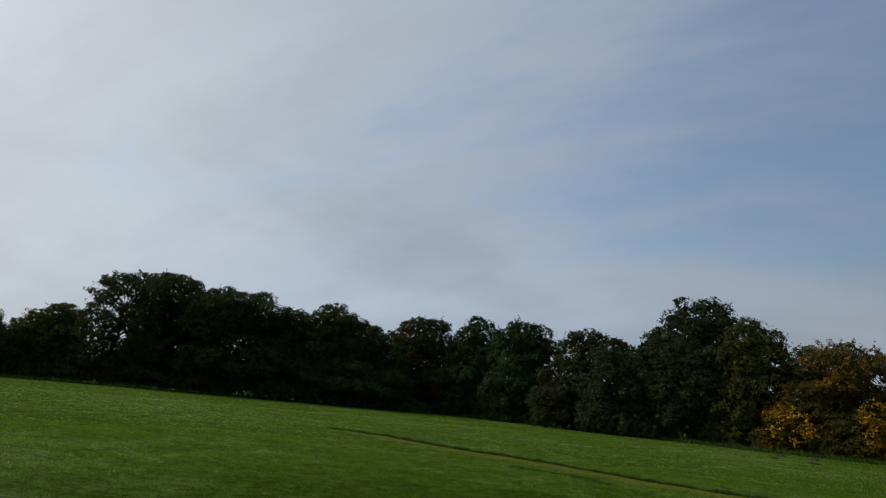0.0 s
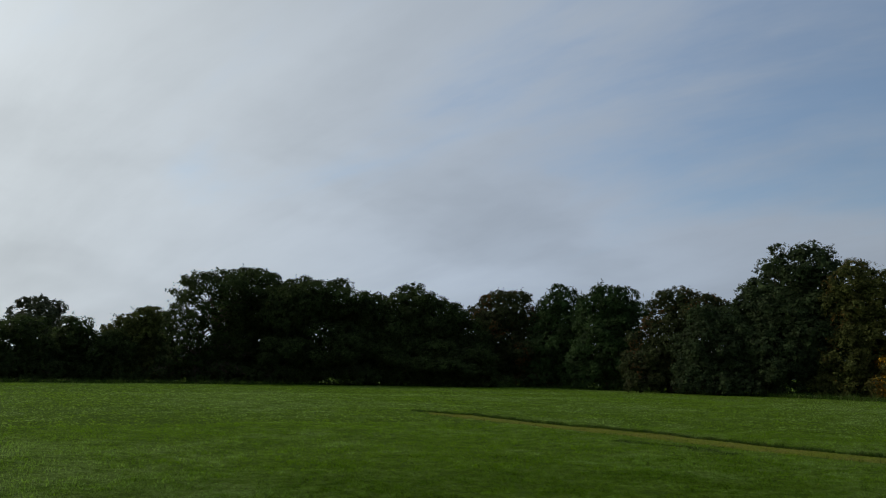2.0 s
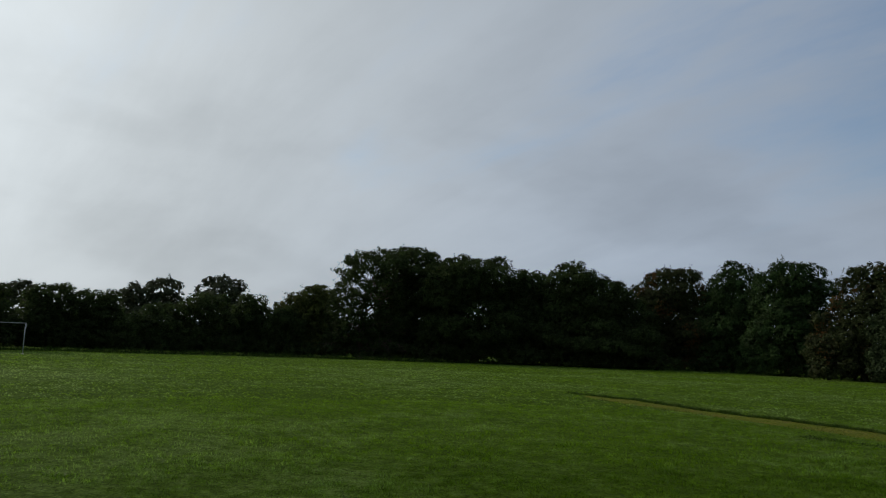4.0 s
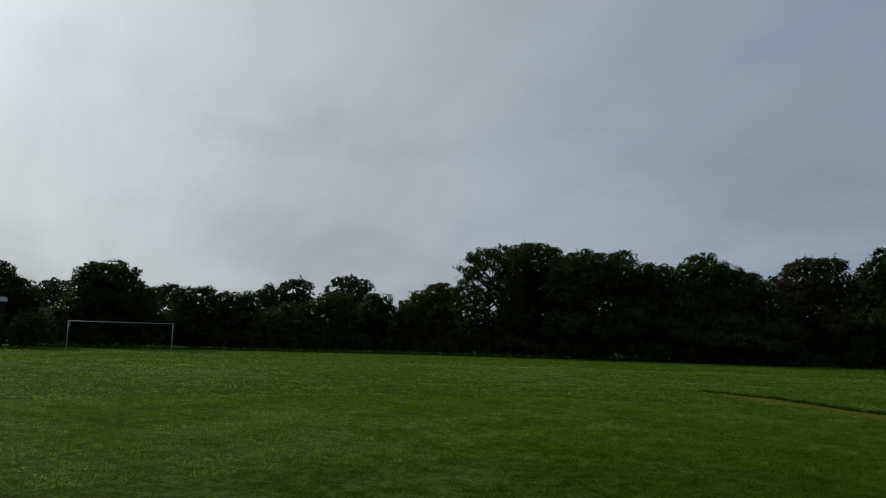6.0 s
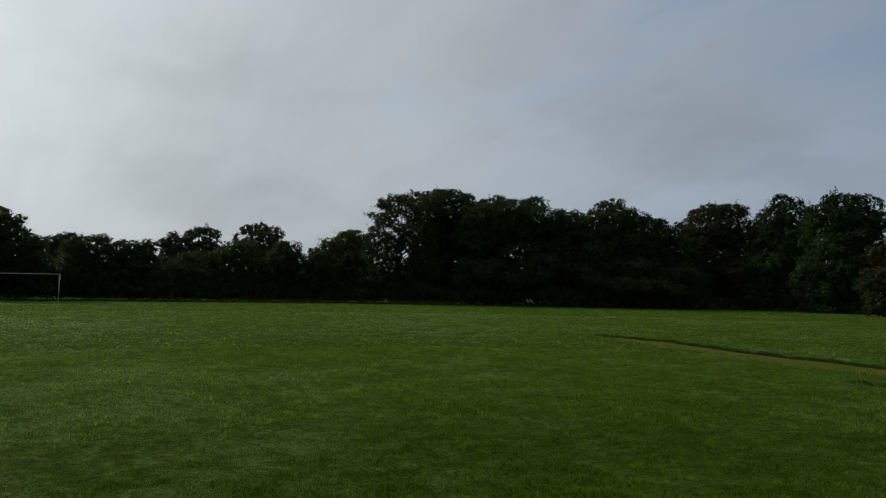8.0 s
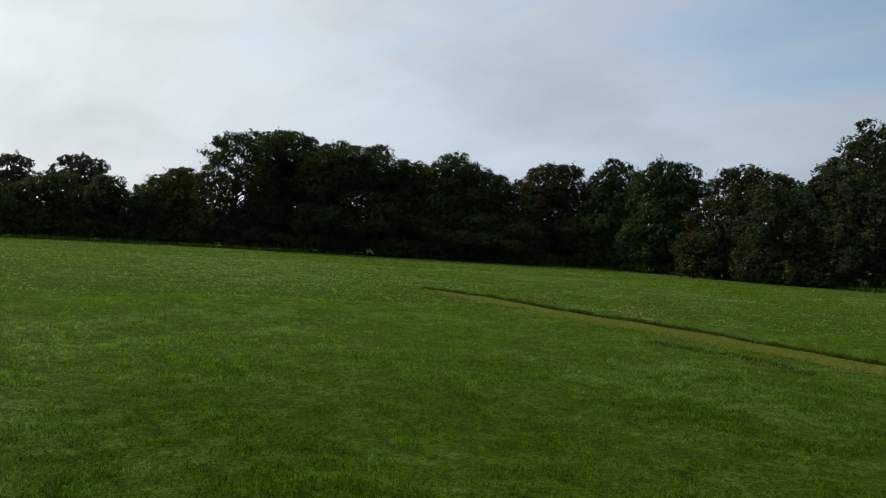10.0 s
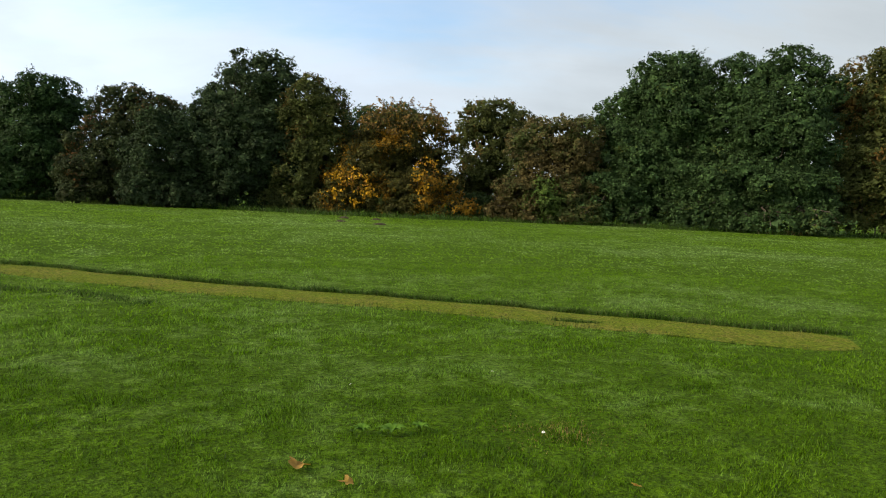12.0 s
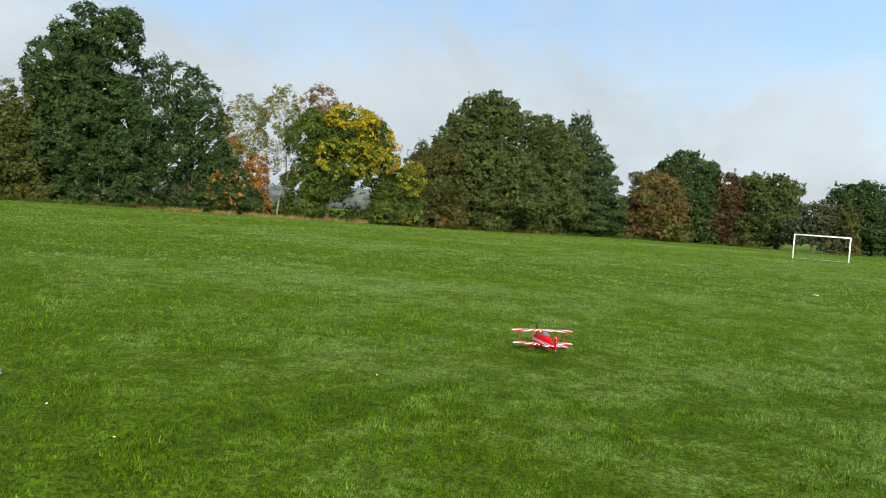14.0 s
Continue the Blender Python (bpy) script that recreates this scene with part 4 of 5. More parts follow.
tree("tree", 78.2, -88.2, -139, [(-1.4, 6.6, 4.8, 3.7), (-0.4, 3.0, 4.2, 3.2)], "green", 0.25,
     "distant green tree at the field corner")
tree("tree", 70.9, -76.0, -137, [(-0.6, 4.0, 2.0, 2.4)], "olivedark", 0.35,
     "small brownish tree behind the goal")

# ---- hedge, fence and edge of the field ----
rng = np.random.default_rng(21)


def along(points, step):
    """Places every step metres along a line of plan points."""
    got, carry = [], 0.0
    for (ax, ay), (bx, by) in zip(points, points[1:]):
        length = math.hypot(bx - ax, by - ay)
        d = carry
        while d < length:
            k = d / length
            got.append((ax + (bx - ax) * k, ay + (by - ay) * k))
            d += step
        carry = d - length
    return got


HEDGE_DARK = [(-66, 42), (-58, 49), (-47, 60), (-38, 66), (-30, 68), (-20, 74), (-9, 77), (0, 80), (8, 74), (14, 66), (21, 60)]
HEDGE_MIXED = [(23, 58), (28, 51), (37, 47), (45, 42), (50, 35), (55, 30)]
HEDGE_LOW = [(73, 13), (76, 5), (78, -3), (77, -14), (78, -22), (82, -34), (87, -47), (89, -60), (90, -72)]
for px, py in along(HEDGE_DARK, 3.5):
    bush(px + rng.uniform(-0.8, 0.8), py + rng.uniform(-0.8, 0.8), rng.uniform(3.2, 4.4), rng.uniform(2.6, 4.6), "dark", "dense dark green hedge bush under the trees")
for px, py in along(HEDGE_MIXED, 3.0):
    bush(px + rng.uniform(-0.6, 0.6), py + rng.uniform(-0.6, 0.6), rng.uniform(2.4, 3.4), rng.uniform(1.5, 2.6), rng.choice(["olive", "dark", "green"]), "leafy hedge bush at the field edge")
for px, py in along(HEDGE_LOW, 2.9):
    bush(px + rng.uniform(-0.8, 0.8), py + rng.uniform(-0.8, 0.8), rng.uniform(2.0, 3.0), rng.uniform(1.0, 1.9), rng.choice(["olive", "olivedark", "green"]), "low leafy hedge bush at the field edge")

EDGE = [(-62, 38), (-54, 46), (-44, 56), (-35, 62), (-27, 64), (-18, 70), (-8, 72), (0, 75), (8, 69), (13, 61), (20, 54), (26, 47), (35, 43), (43, 38), (48, 31), (56, 27), (64, 22), (70, 14), (73, 5), (75, -3), (74, -14), (75, -22), (79, -34), (84, -47), (86, -60)]


def edge_spots(r, n):
    p = np.array(along(EDGE, 0.5))
    i = r.integers(0, len(p), n)
    lump = np.sin(p[i, 0] * 0.9) + np.sin(p[i, 1] * 1.3)
    q = p[i] + r.normal(0, 0.45, (n, 2)) - p[i] / np.linalg.norm(p[i], axis=1, keepdims=True) * (0.5 + 0.3 * lump)[:, None]
    return q[:, 0], q[:, 1]


grass_field("long_grass", 42000, edge_spots, 0.34, 0.022, LONG_BLADE, "uncut long green grass along the hedge foot", 1.0, 31)
STRAW_LINE = [(53, 29), (50.5, 30)], [(72.5, 13), (73.5, 4), (73.2, -4), (73.4, -14), (75, -22), (78.5, -31), (82.5, -42)]


def straw_spots(r, n):
    p = np.array([q for l in STRAW_LINE for q in along(l, 0.25)])
    p = p[(np.sin(p[:, 1] * 1.9) + np.sin(p[:, 1] * 4.3)) > 0.35]
    q = p[r.integers(0, len(p), n)] + r.normal(0, 0.4, (n, 2))
    return q[:, 0] - 1.2, q[:, 1]


grass_field("dry_grass", 15000, straw_spots, 0.30, 0.022, STRAW, "straw-coloured dead grass at the hedge foot", 1.4, 32)


def brush_spots(r, n):
    return r.normal(42.4, 0.7, n), r.normal(51.5, 0.7, n)


grass_field("dry_grass", 2500, brush_spots, 1.3, 0.025, STRAW, "pale dry reeds beside the hedge", 0.6, 33)


def tuft_spots(r, n):
    s = r.uniform(11.0, 14.4, n)
    w = -1.85 + r.normal(0, 0.16, n) + 0.15 * np.sin(s * 2.1)
    return S0.x + S_DIR.x * s + S_SIDE.x * w, S0.y + S_DIR.y * s + S_SIDE.y * w


grass_field("grass", 2600, tuft_spots, 0.05, 0.008, LONG_BLADE, "dark ragged grass tufts beside the mown strip", 1.1, 34)


def trail_spots(r, n):
    # where the plane has rolled and brushed the dew off
    p = np.array(along([(5.6, 0.55), (6.44, -0.57), (6.92, -1.49), (7.36, -2.16), (7.66, -2.62), (8.25, -3.4)], 0.05))
    i = r.integers(0, len(p), n)
    fade = r.random(n) < 0.55 + 0.45 * i / len(p)
    q = (p[i] + r.normal(0, 0.09, (n, 2)))[fade]
    return q[:, 0], q[:, 1]


TRAIL_BLADE = bladed("brushed_grass_blades", (0.040, 0.090, 0.003), (0.066, 0.130, 0.005), (0.08, 0.12, 0.01), 0.02, (0.070, 0.135, 0.008))
grass_field("grass", 16000, trail_spots, 0.038, 0.004, TRAIL_BLADE, "darker grass brushed free of dew by rolling wheels", 1.0, 35)


def tussock_spots(r, n):
    s = r.normal(19.95, 0.2, n)
    w = -0.22 + (s - 19.95) * 0.25 + r.normal(0, 0.03, n)
    return S0.x + S_DIR.x * s + S_SIDE.x * w, S0.y + S_DIR.y * s + S_SIDE.y * w


grass_field("grass", 450, tussock_spots, 0.055, 0.006, LONG_BLADE, "uncut dark grass tussock left on the mown strip", 1.0, 36)


def dull_spots(r, n):
    return r.normal(3.75, 0.28, n), r.normal(4.25, 0.2, n)


grass_field("dry_grass", 700, dull_spots, 0.03, 0.003, STRAW, "thin dead brown grass among the green", 1.4, 37)

bm = bmesh.new()
rod(bm, (0, 0, -0.1), (0, 0, 1.15), 0.06, 0.05, 8)
post_mesh = bpy.data.meshes.new("post")
bm.to_mesh(post_mesh)
bm.free()
post_mesh.materials.append(FENCE_WOOD)


def rail_fence(corners, label):
    fence = new("fence")
    tagged(fence, label, "fence")
    posts = along(corners, 2.1)
    for px, py in posts:
        under("post", post_mesh, fence).location = (px, py, 0)
    for h in (0.45, 0.95):
        for (ax, ay), (bx, by) in zip(posts, posts[1:]):
            bm = bmesh.new()
            rod(bm, (ax, ay, h), (bx, by, h), 0.022, None, 6)
            part("rail", bm, FENCE_WOOD, fence)


rail_fence([(58, 32), (66, 25.5), (74, 18.5)], "weathered post and rail fence behind the orange tree")
rail_fence([(78.5, 10), (80.5, 2), (80.5, -7)], "thin weathered post and rail fence under tall trees")


# ---- distance ----
far_rng = np.random.default_rng(77)
lobes = []
for k in range(230):
    a = math.radians(k * 360 / 230)
    d = far_rng.uniform(300, 360)
    lobes.append((math.cos(a) * d, math.sin(a) * d, far_rng.uniform(1.5, 4.5), far_rng.uniform(5, 9), far_rng.uniform(5, 9), far_rng.uniform(4, 7)))
fv = []
for lobe in lobes:
    d = ways(far_rng, int(skin(lobe) * 0.42), 1.0)
    c = np.array(lobe[:3]) + d * np.array(lobe[3:]) * far_rng.uniform(0.85, 1.1, (len(d), 1))
    fv.append(leaf_tris(far_rng, c, d, 1.9))
bm = bmesh.new()
bmesh.ops.create_icosphere(bm, subdivisions=2, radius=0.97)
bm.faces.ensure_lookup_table()
ball = np.array([v.co for f in bm.faces for v in f.verts])
bm.free()
fv += [ball * np.array(lobe[3:]) + np.array(lobe[:3]) for lobe in lobes]
fv = np.concatenate(fv)
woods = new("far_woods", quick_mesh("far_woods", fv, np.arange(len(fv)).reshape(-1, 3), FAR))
tagged(woods, "far woodland on the horizon, haze greyed into its colour", "woods", kind="stuff")


# ---- shed at the field edge ----
shed = new("shed")
shed.matrix_world = pose(-60.6, 33.9, 0, 0, 0, 60)
bush(-58.6, 31.4, 2.8, 3.1, "dark", "dense dark green bush in front of the shed")
bush(-56.6, 33.6, 2.8, 3.0, "dark", "dense dark green bush in front of the shed")
tagged(shed, "dark clad shed with a pale sheet roof among trees", "shed")
bm = bmesh.new()
brick(bm, (-0.1, 0.9, 1.8), (1.3, 1.8, 3.6), 0, 0.03)
part("wall", bm, WALL, shed)
bm = bmesh.new()
brick(bm, (0, 0, 0), (1.55, 2.2, 0.07), 0, 0.015)
roof = part("roof", bm, ROOF, shed, "pale sloping sheet roof")
roof.matrix_basis = pose(-0.1, 0.85, 3.82, 13, 0, 0)


# ---- football goals ----
OLD_PAINT = plain("weathered_grey_paint", (0.36, 0.37, 0.36), 0.6, vary=0.25)


def goal(a, b, high, netted, thick, paint, label):
    a, b = Vector((*a, 0)), Vector((*b, 0))
    wide = (b - a).length
    root = new("football_goal")
    root.matrix_world = Matrix.Translation((a + b) / 2) @ pose(0, 0, 0, 0, 0, math.degrees(math.atan2((b - a).y, (b - a).x)))
    tagged(root, label, "goal", "football goals on the field")
    h = wide / 2
    for x in (-h, h):
        bm = bmesh.new()
        rod(bm, (x, 0, -0.1), (x, 0, high), thick, None, 14)
        rod(bm, (x, 0, -0.02), (x, 0, 0.06), 0.075, 0.06, 14)
        part("post", bm, paint, root, smooth=True)
        line = [(Vector((x, 0.03, high - 0.03)), 0.018), (Vector((x, 0.22, high + 0.0)), 0.018), (Vector((x, 0.36, high - 0.08)), 0.018),
                (Vector((x, 0.38, high - 0.25)), 0.018), (Vector((x, 0.2, high - 0.38)), 0.018), (Vector((x, 0.02, high - 0.45)), 0.018)]
        v, f = tubes([line], 8)
        under("net_bracket", quick_mesh("net_bracket", v, f, paint, True), root)
    bm = bmesh.new()
    rod(bm, (-h - 0.055, 0, high), (h + 0.055, 0, high), thick, None, 14)
    part("crossbar", bm, paint, root, smooth=True)
    if netted:
        lines = []
        deep = 0.55
        def roofline(x):
            sag = 0.16 * (1 - (x / h) ** 2) + 0.05 * math.sin(x * 2.1)
            return sag
        for i in range(int(wide / 0.24) + 1):
            x = -h + i * 0.24
            s = roofline(x)
            lines.append([(Vector((x, 0.02, high - 0.05)), 0.0011), (Vector((x, 0.35, high - 0.1 - s)), 0.0011), (Vector((x * 0.9, deep, 0.03)), 0.0011)])
        for j in range(13):
            k = j / 12
            y = 0.35 + (deep - 0.35) * k
            lines.append([(Vector((x * (1 - 0.1 * k), y, (high - 0.1 - roofline(x)) * (1 - k) + 0.03 * k)), 0.0011) for x in np.linspace(-h, h, 14)])
        for x in (-h, h):
            for j in range(9):
                z = high * j / 9 + 0.1
                lines.append([(Vector((x, 0.02, z)), 0.0011), (Vector((x * 0.9, 0.35 + (deep - 0.35) * (1 - z / high), z)), 0.0011)])
        v, f = tubes(lines, 4)
        under("net", quick_mesh("net", v, f, NET), root, "thin pale sagging goal net")
        bm = bmesh.new()
        rod(bm, (-h * 0.9, deep, 0.04), (h * 0.9, deep, 0.03), 0.010, None, 8)
        part("ground_rope", bm, NET, root)
    return root


goal((-51.06, 33.2), (-45.1, 37.46), 2.13, False, 0.028, OLD_PAINT, "white metal football goal without a net on grass")
goal((49.58, -46.99), (46.61, -49.81), 1.98, True, 0.05, GOAL_PAINT, "white metal football goal with a thin net")


# ---- model biplane ----
def loft(sections, close_ends=True):
    """sections: list of rings of points."""
    bm = bmesh.new()
    rings = [[bm.verts.new(p) for p in s] for s in sections]
    n = len(rings[0])
    for a, b in zip(rings, rings[1:]):
        for i in range(n):
            bm.faces.new((a[i], a[(i + 1) % n], b[(i + 1) % n], b[i]))
    if close_ends:
        bm.faces.new(rings[0])
        bm.faces.new(rings[-1])
    return bm


def oval(x, half, z0, z1, n=20, power=2.6):
    pts = []
    for i in range(n):
        w = 2 * math.pi * i / n
        c, s = math.cos(w), math.sin(w)
        e = 2 / power
        pts.append((x, half * math.copysign(abs(c) ** e, c), (z0 + z1) / 2 + (z1 - z0) / 2 * math.copysign(abs(s) ** e, s)))
    return pts


def wing_bm(span_half, x_lead, chord, z, sweep, dihedral, thick=0.13):
    prof = [(0.0, 0.0), (0.04, 0.42), (0.15, 0.85), (0.32, 1.0), (0.6, 0.72), (0.85, 0.3), (1.0, 0.02), (0.85, -0.12), (0.6, -0.3), (0.32, -0.45), (0.15, -0.42), (0.04, -0.25)]
    secs = []
    for i in range(25):
        k = -1 + 2 * i / 24
        y = span_half * math.sin(k * math.pi / 2) if abs(k) > 0.98 else span_half * k
        a = abs(y) / span_half
        tip = max(0.0, (a - 0.86) / 0.14)
        c = chord * (1 - 0.55 * tip ** 2.2)
        xl = x_lead - sweep * abs(y) - (chord - c) * 0.55
        t = chord * thick * 0.6 * (1 - 0.75 * tip ** 2)
        secs.append([(xl - px * c, y, z + dihedral * abs(y) + pz * t) for px, pz in prof])
    return loft(secs)


UPPER_FILM = sunburst("upper_sunburst_film", 0.195, 0.0, 4.5, -92, 90)
LOWER_FILM = sunburst("lower_sunburst_film", 0.125, -0.03, 4.5, -92, 90)
STAB_FILM = sunburst("tail_rays_film", -0.27, 0.0, 3.5, -92, 90)

plane = new("model_biplane")
plane.matrix_world = pose(8.83, -3.64, -0.076, 0, 0.4, -4) @ Matrix.Scale(0.955, 4)
tagged(plane, "red and white model biplane with sunburst wings on the grass", "model plane")
part("fuselage", loft([oval(0.245, 0.050, 0.150, 0.252), oval(0.235, 0.060, 0.140, 0.262), oval(0.19, 0.064, 0.128, 0.272), oval(0.12, 0.062, 0.118, 0.282),
                       oval(0.03, 0.060, 0.116, 0.280), oval(-0.03, 0.057, 0.120, 0.278), oval(-0.10, 0.052, 0.126, 0.288), oval(-0.18, 0.042, 0.134, 0.262),
                       oval(-0.28, 0.028, 0.144, 0.232), oval(-0.37, 0.014, 0.150, 0.205), oval(-0.41, 0.006, 0.155, 0.195)]), RED, plane, "glossy red fuselage", True)
part("cowl_ring", loft([oval(0.232, 0.0645, 0.1365, 0.2665), oval(0.215, 0.0660, 0.133, 0.2705)], False), WHITE, plane, "white band round the cowl", True)
for side in (-1, 1):
    for z, wd in ((0.212, 0.007), (0.192, 0.007)):
        bm = bmesh.new()
        stations = [(0.215, 0.0655), (0.12, 0.0640), (0.03, 0.0620), (-0.03, 0.0590), (-0.10, 0.0540), (-0.18, 0.0440), (-0.27, 0.0310)]
        lo = [bm.verts.new((x, side * (w + 0.0012), z - wd / 2 - (0.215 - x) * 0.03)) for x, w in stations]
        hi = [bm.verts.new((x, side * (w + 0.0012), z + wd / 2 - (0.215 - x) * 0.03)) for x, w in stations]
        for i in range(len(stations) - 1):
            bm.faces.new((lo[i], lo[i + 1], hi[i + 1], hi[i]))
        part("side_stripe", bm, WHITE, plane, "white pinstripe")
part("upper_wing", wing_bm(0.425, 0.185, 0.155, 0.318, 0.10, 0.0), UPPER_FILM, plane, "red upper wing with white sunburst rays", True)
part("lower_wing", wing_bm(0.415, 0.115, 0.150, 0.146, 0.02, 0.040), LOWER_FILM, plane, "red lower wing with white sunburst rays", True)
part("tailplane", wing_bm(0.165, -0.285, 0.115, 0.196, 0.18, 0.0, 0.05), STAB_FILM, plane, "striped tailplane", True)
# fin and rudder, rounded
outline = []
for i in range(19):
    w = math.radians(-75 + i * 13)
    outline.append((-0.385 + 0.062 * math.cos(w), 0.252 + 0.092 * math.sin(w)))
outline = [(-0.255, 0.225)] + [(x, z) for x, z in outline if z > 0.20 or x < -0.37] + [(-0.40, 0.165), (-0.36, 0.17)]
bm = bmesh.new()
a = [bm.verts.new((x, 0.006, z)) for x, z in outline]
b = [bm.verts.new((x, -0.006, z)) for x, z in outline]
bm.faces.new(a), bm.faces.new(b)
for i in range(len(a)):
    j = (i + 1) % len(a)
    bm.faces.new((a[i], a[j], b[j], b[i]))
fin = part("fin", bm, RED, plane, "rounded red fin and rudder")
for side in (-1, 1):
    for z in (0.305, 0.26, 0.215):
        bm = bmesh.new()
        x = -0.424 + (0.012 if z > 0.29 else 0.0)
        bm.faces.new([bm.verts.new(p) for p in ((x, side * 0.0075, z + 0.021), (x + 0.012, side * 0.0075, z), (x, side * 0.0075, z - 0.021), (x - 0.012, side * 0.0075, z))])
        part("diamond_mark", bm, WHITE, fin, "white diamond")
    bm = bmesh.new()
    bm.faces.new([bm.verts.new(p) for p in ((-0.395, side * 0.0075, 0.292), (-0.35, side * 0.0075, 0.306), (-0.35, side * 0.0075, 0.318), (-0.395, side * 0.0075, 0.304))])
    part("marking", bm, WHITE, fin, "small white bar of writing")
# canopy with cockpit
part("canopy", loft([oval(0.045, 0.020, 0.270, 0.282), oval(0.025, 0.036, 0.262, 0.312), oval(-0.01, 0.040, 0.262, 0.332), oval(-0.05, 0.040, 0.262, 0.330), oval(-0.10, 0.034, 0.262, 0.305), oval(-0.125, 0.02, 0.262, 0.285)]), CLEAR, plane, "clear bubble canopy", True)
bm = bmesh.new()
brick(bm, (-0.035, 0, 0.287), (0.075, 0.045, 0.018), 0, 0.006)
part("cockpit_tray", bm, MAT_GREY, plane)
# struts
for side in (-1, 1):
    part("wing_strut", loft([[(x - 0.055 + 0.35 * (z - 0.142) + c * w, side * 0.315 + d, z) for c, d in ((-1, 0), (-0.4, 0.0035), (0.6, 0.0035), (1, 0), (0.6, -0.0035), (-0.4, -0.0035))]
                             for x, z, w in ((0.1, 0.156, 0.026), (0.1, 0.19, 0.014), (0.1, 0.27, 0.014), (0.1, 0.318, 0.026))]), RED, plane, "", True)
    for x0 in (0.13, 0.06):
        bm = bmesh.new()
        rod(bm, (x0, side * 0.045, 0.272), (x0 + 0.015, side * 0.07, 0.320), 0.004, None, 8)
        part("cabane_strut", bm, RED, plane)
    # undercarriage with spats
    bm = bmesh.new()
    rod(bm, (0.115, side * 0.045, 0.13), (0.125, side * 0.13, 0.065), 0.010, 0.008, 8)
    rod(bm, (0.075, side * 0.045, 0.13), (0.118, side * 0.13, 0.065), 0.006, 0.006, 8)
    part("undercarriage_leg", bm, RED, plane)
    spat = part("wheel_spat", loft([oval(0.172, 0.004, 0.034, 0.042), oval(0.162, 0.016, 0.018, 0.058), oval(0.125, 0.021, 0.014, 0.068), oval(0.08, 0.014, 0.022, 0.058), oval(0.045, 0.003, 0.036, 0.044)]), RED, plane, "teardrop red wheel spat", True)
    spat.location = (0, side * 0.138, 0.016)
    bm = bmesh.new()
    rod(bm, (0.125, side * 0.138 - 0.009, 0.056), (0.125, side * 0.138 + 0.009, 0.056), 0.027, None, 20)
    part("wheel", bm, RUBBER, plane, "small black rubber wheel", True)
bm = bmesh.new()
rod(bm, (-0.375, 0, 0.155), (-0.390, 0, 0.118), 0.003, None, 6)
tail_leg = part("tail_wheel_leg", bm, STEEL, plane)
bm = bmesh.new()
rod(bm, (-0.390, -0.006, 0.116), (-0.390, 0.006, 0.116), 0.014, None, 16)
part("tail_wheel", bm, RUBBER, tail_leg, "tiny black tail wheel", True)
part("spinner", loft([oval(0.247, 0.036, 0.165, 0.237, 20, 2), oval(0.262, 0.034, 0.167, 0.235, 20, 2), oval(0.285, 0.022, 0.179, 0.223, 20, 2), oval(0.303, 0.003, 0.198, 0.204, 20, 2)]), RED, plane, "pointed red spinner", True)
for s in (-1, 1):
    secs = []
    for r, c, tw in ((0.012, 0.012, 60), (0.04, 0.022, 45), (0.08, 0.026, 30), (0.150, 0.023, 20), (0.198, 0.012, 15)):
        w = radians(tw)
        secs.append([(0.262 + math.sin(w) * c / 2 * a + 0.002 * q, s * (math.cos(w) * c / 2 * a), 0.201 + s * r) for a, q in ((-1, 0), (0, 1), (1, 0), (0, -1))])
    part("propeller_blade", loft(secs), BLACK, plane, "slim black propeller blade")


# ---- small things on the grass ----
bottle = new("plastic_bottle")
bottle.matrix_world = pose(7.5, 2.03, 0.036, 0, 89, 140) @ Matrix.Scale(1.05, 4)
tagged(bottle, "empty clear plastic bottle with white label lying on grass", "bottle")


def turned(profile, n=20):
    return loft([[(r * math.cos(2 * math.pi * i / n), r * math.sin(2 * math.pi * i / n), z) for i in range(n)] for r, z in profile])


part("body", turned([(0.030, 0.0), (0.036, 0.008), (0.036, 0.03), (0.034, 0.04), (0.036, 0.05), (0.036, 0.15), (0.034, 0.165), (0.024, 0.195), (0.014, 0.215), (0.013, 0.232)]), BOTTLE, bottle, "dull clear plastic body", True)
part("label_band", turned([(0.0372, 0.115), (0.0374, 0.118), (0.0374, 0.155), (0.036, 0.168), (0.0265, 0.196), (0.016, 0.216)]), LABEL, bottle, "pale paper label", True)
part("cap", turned([(0.0155, 0.222), (0.016, 0.226), (0.016, 0.242), (0.014, 0.245)]), CAP, bottle, "white screw cap", True)


def fallen_leaf(x, y, size, turn, tilt, label):
    bm = bmesh.new()
    ring_ = []
    for i in range(22):
        w = 2 * math.pi * i / 22
        r = size * (0.5 + 0.22 * math.cos(5 * w) * (0.6 + 0.4 * math.cos(w)))
        ring_.append(bm.verts.new((r * math.cos(w), r * math.sin(w), 0.25 * size * (abs(math.sin(w)) ** 2) + 0.05 * size * math.sin(3 * w))))
    c = bm.verts.new((0, 0, 0))
    for i in range(22):
        bm.faces.new((c, ring_[i], ring_[(i + 1) % 22]))
    bmesh.ops.solidify(bm, geom=bm.faces[:], thickness=0.0015)
    root = new("fallen_leaf")
    root.matrix_world = pose(x, y, float(rough_ground(x, y)) + 0.03, tilt, tilt * 0.6, turn)
    tagged(root, label, "leaf", "fallen leaves on the grass")
    part("blade", bm, FALLEN, root)
    bm = bmesh.new()
    rod(bm, (size * 0.4, 0, 0.004), (size * 0.95, 0.01, 0.012), 0.0018, None, 5)
    part("stalk", bm, FALLEN, root)


fallen_leaf(1.78, 4.45, 0.12, 40, 14, "curled brown autumn leaf lying on the grass")
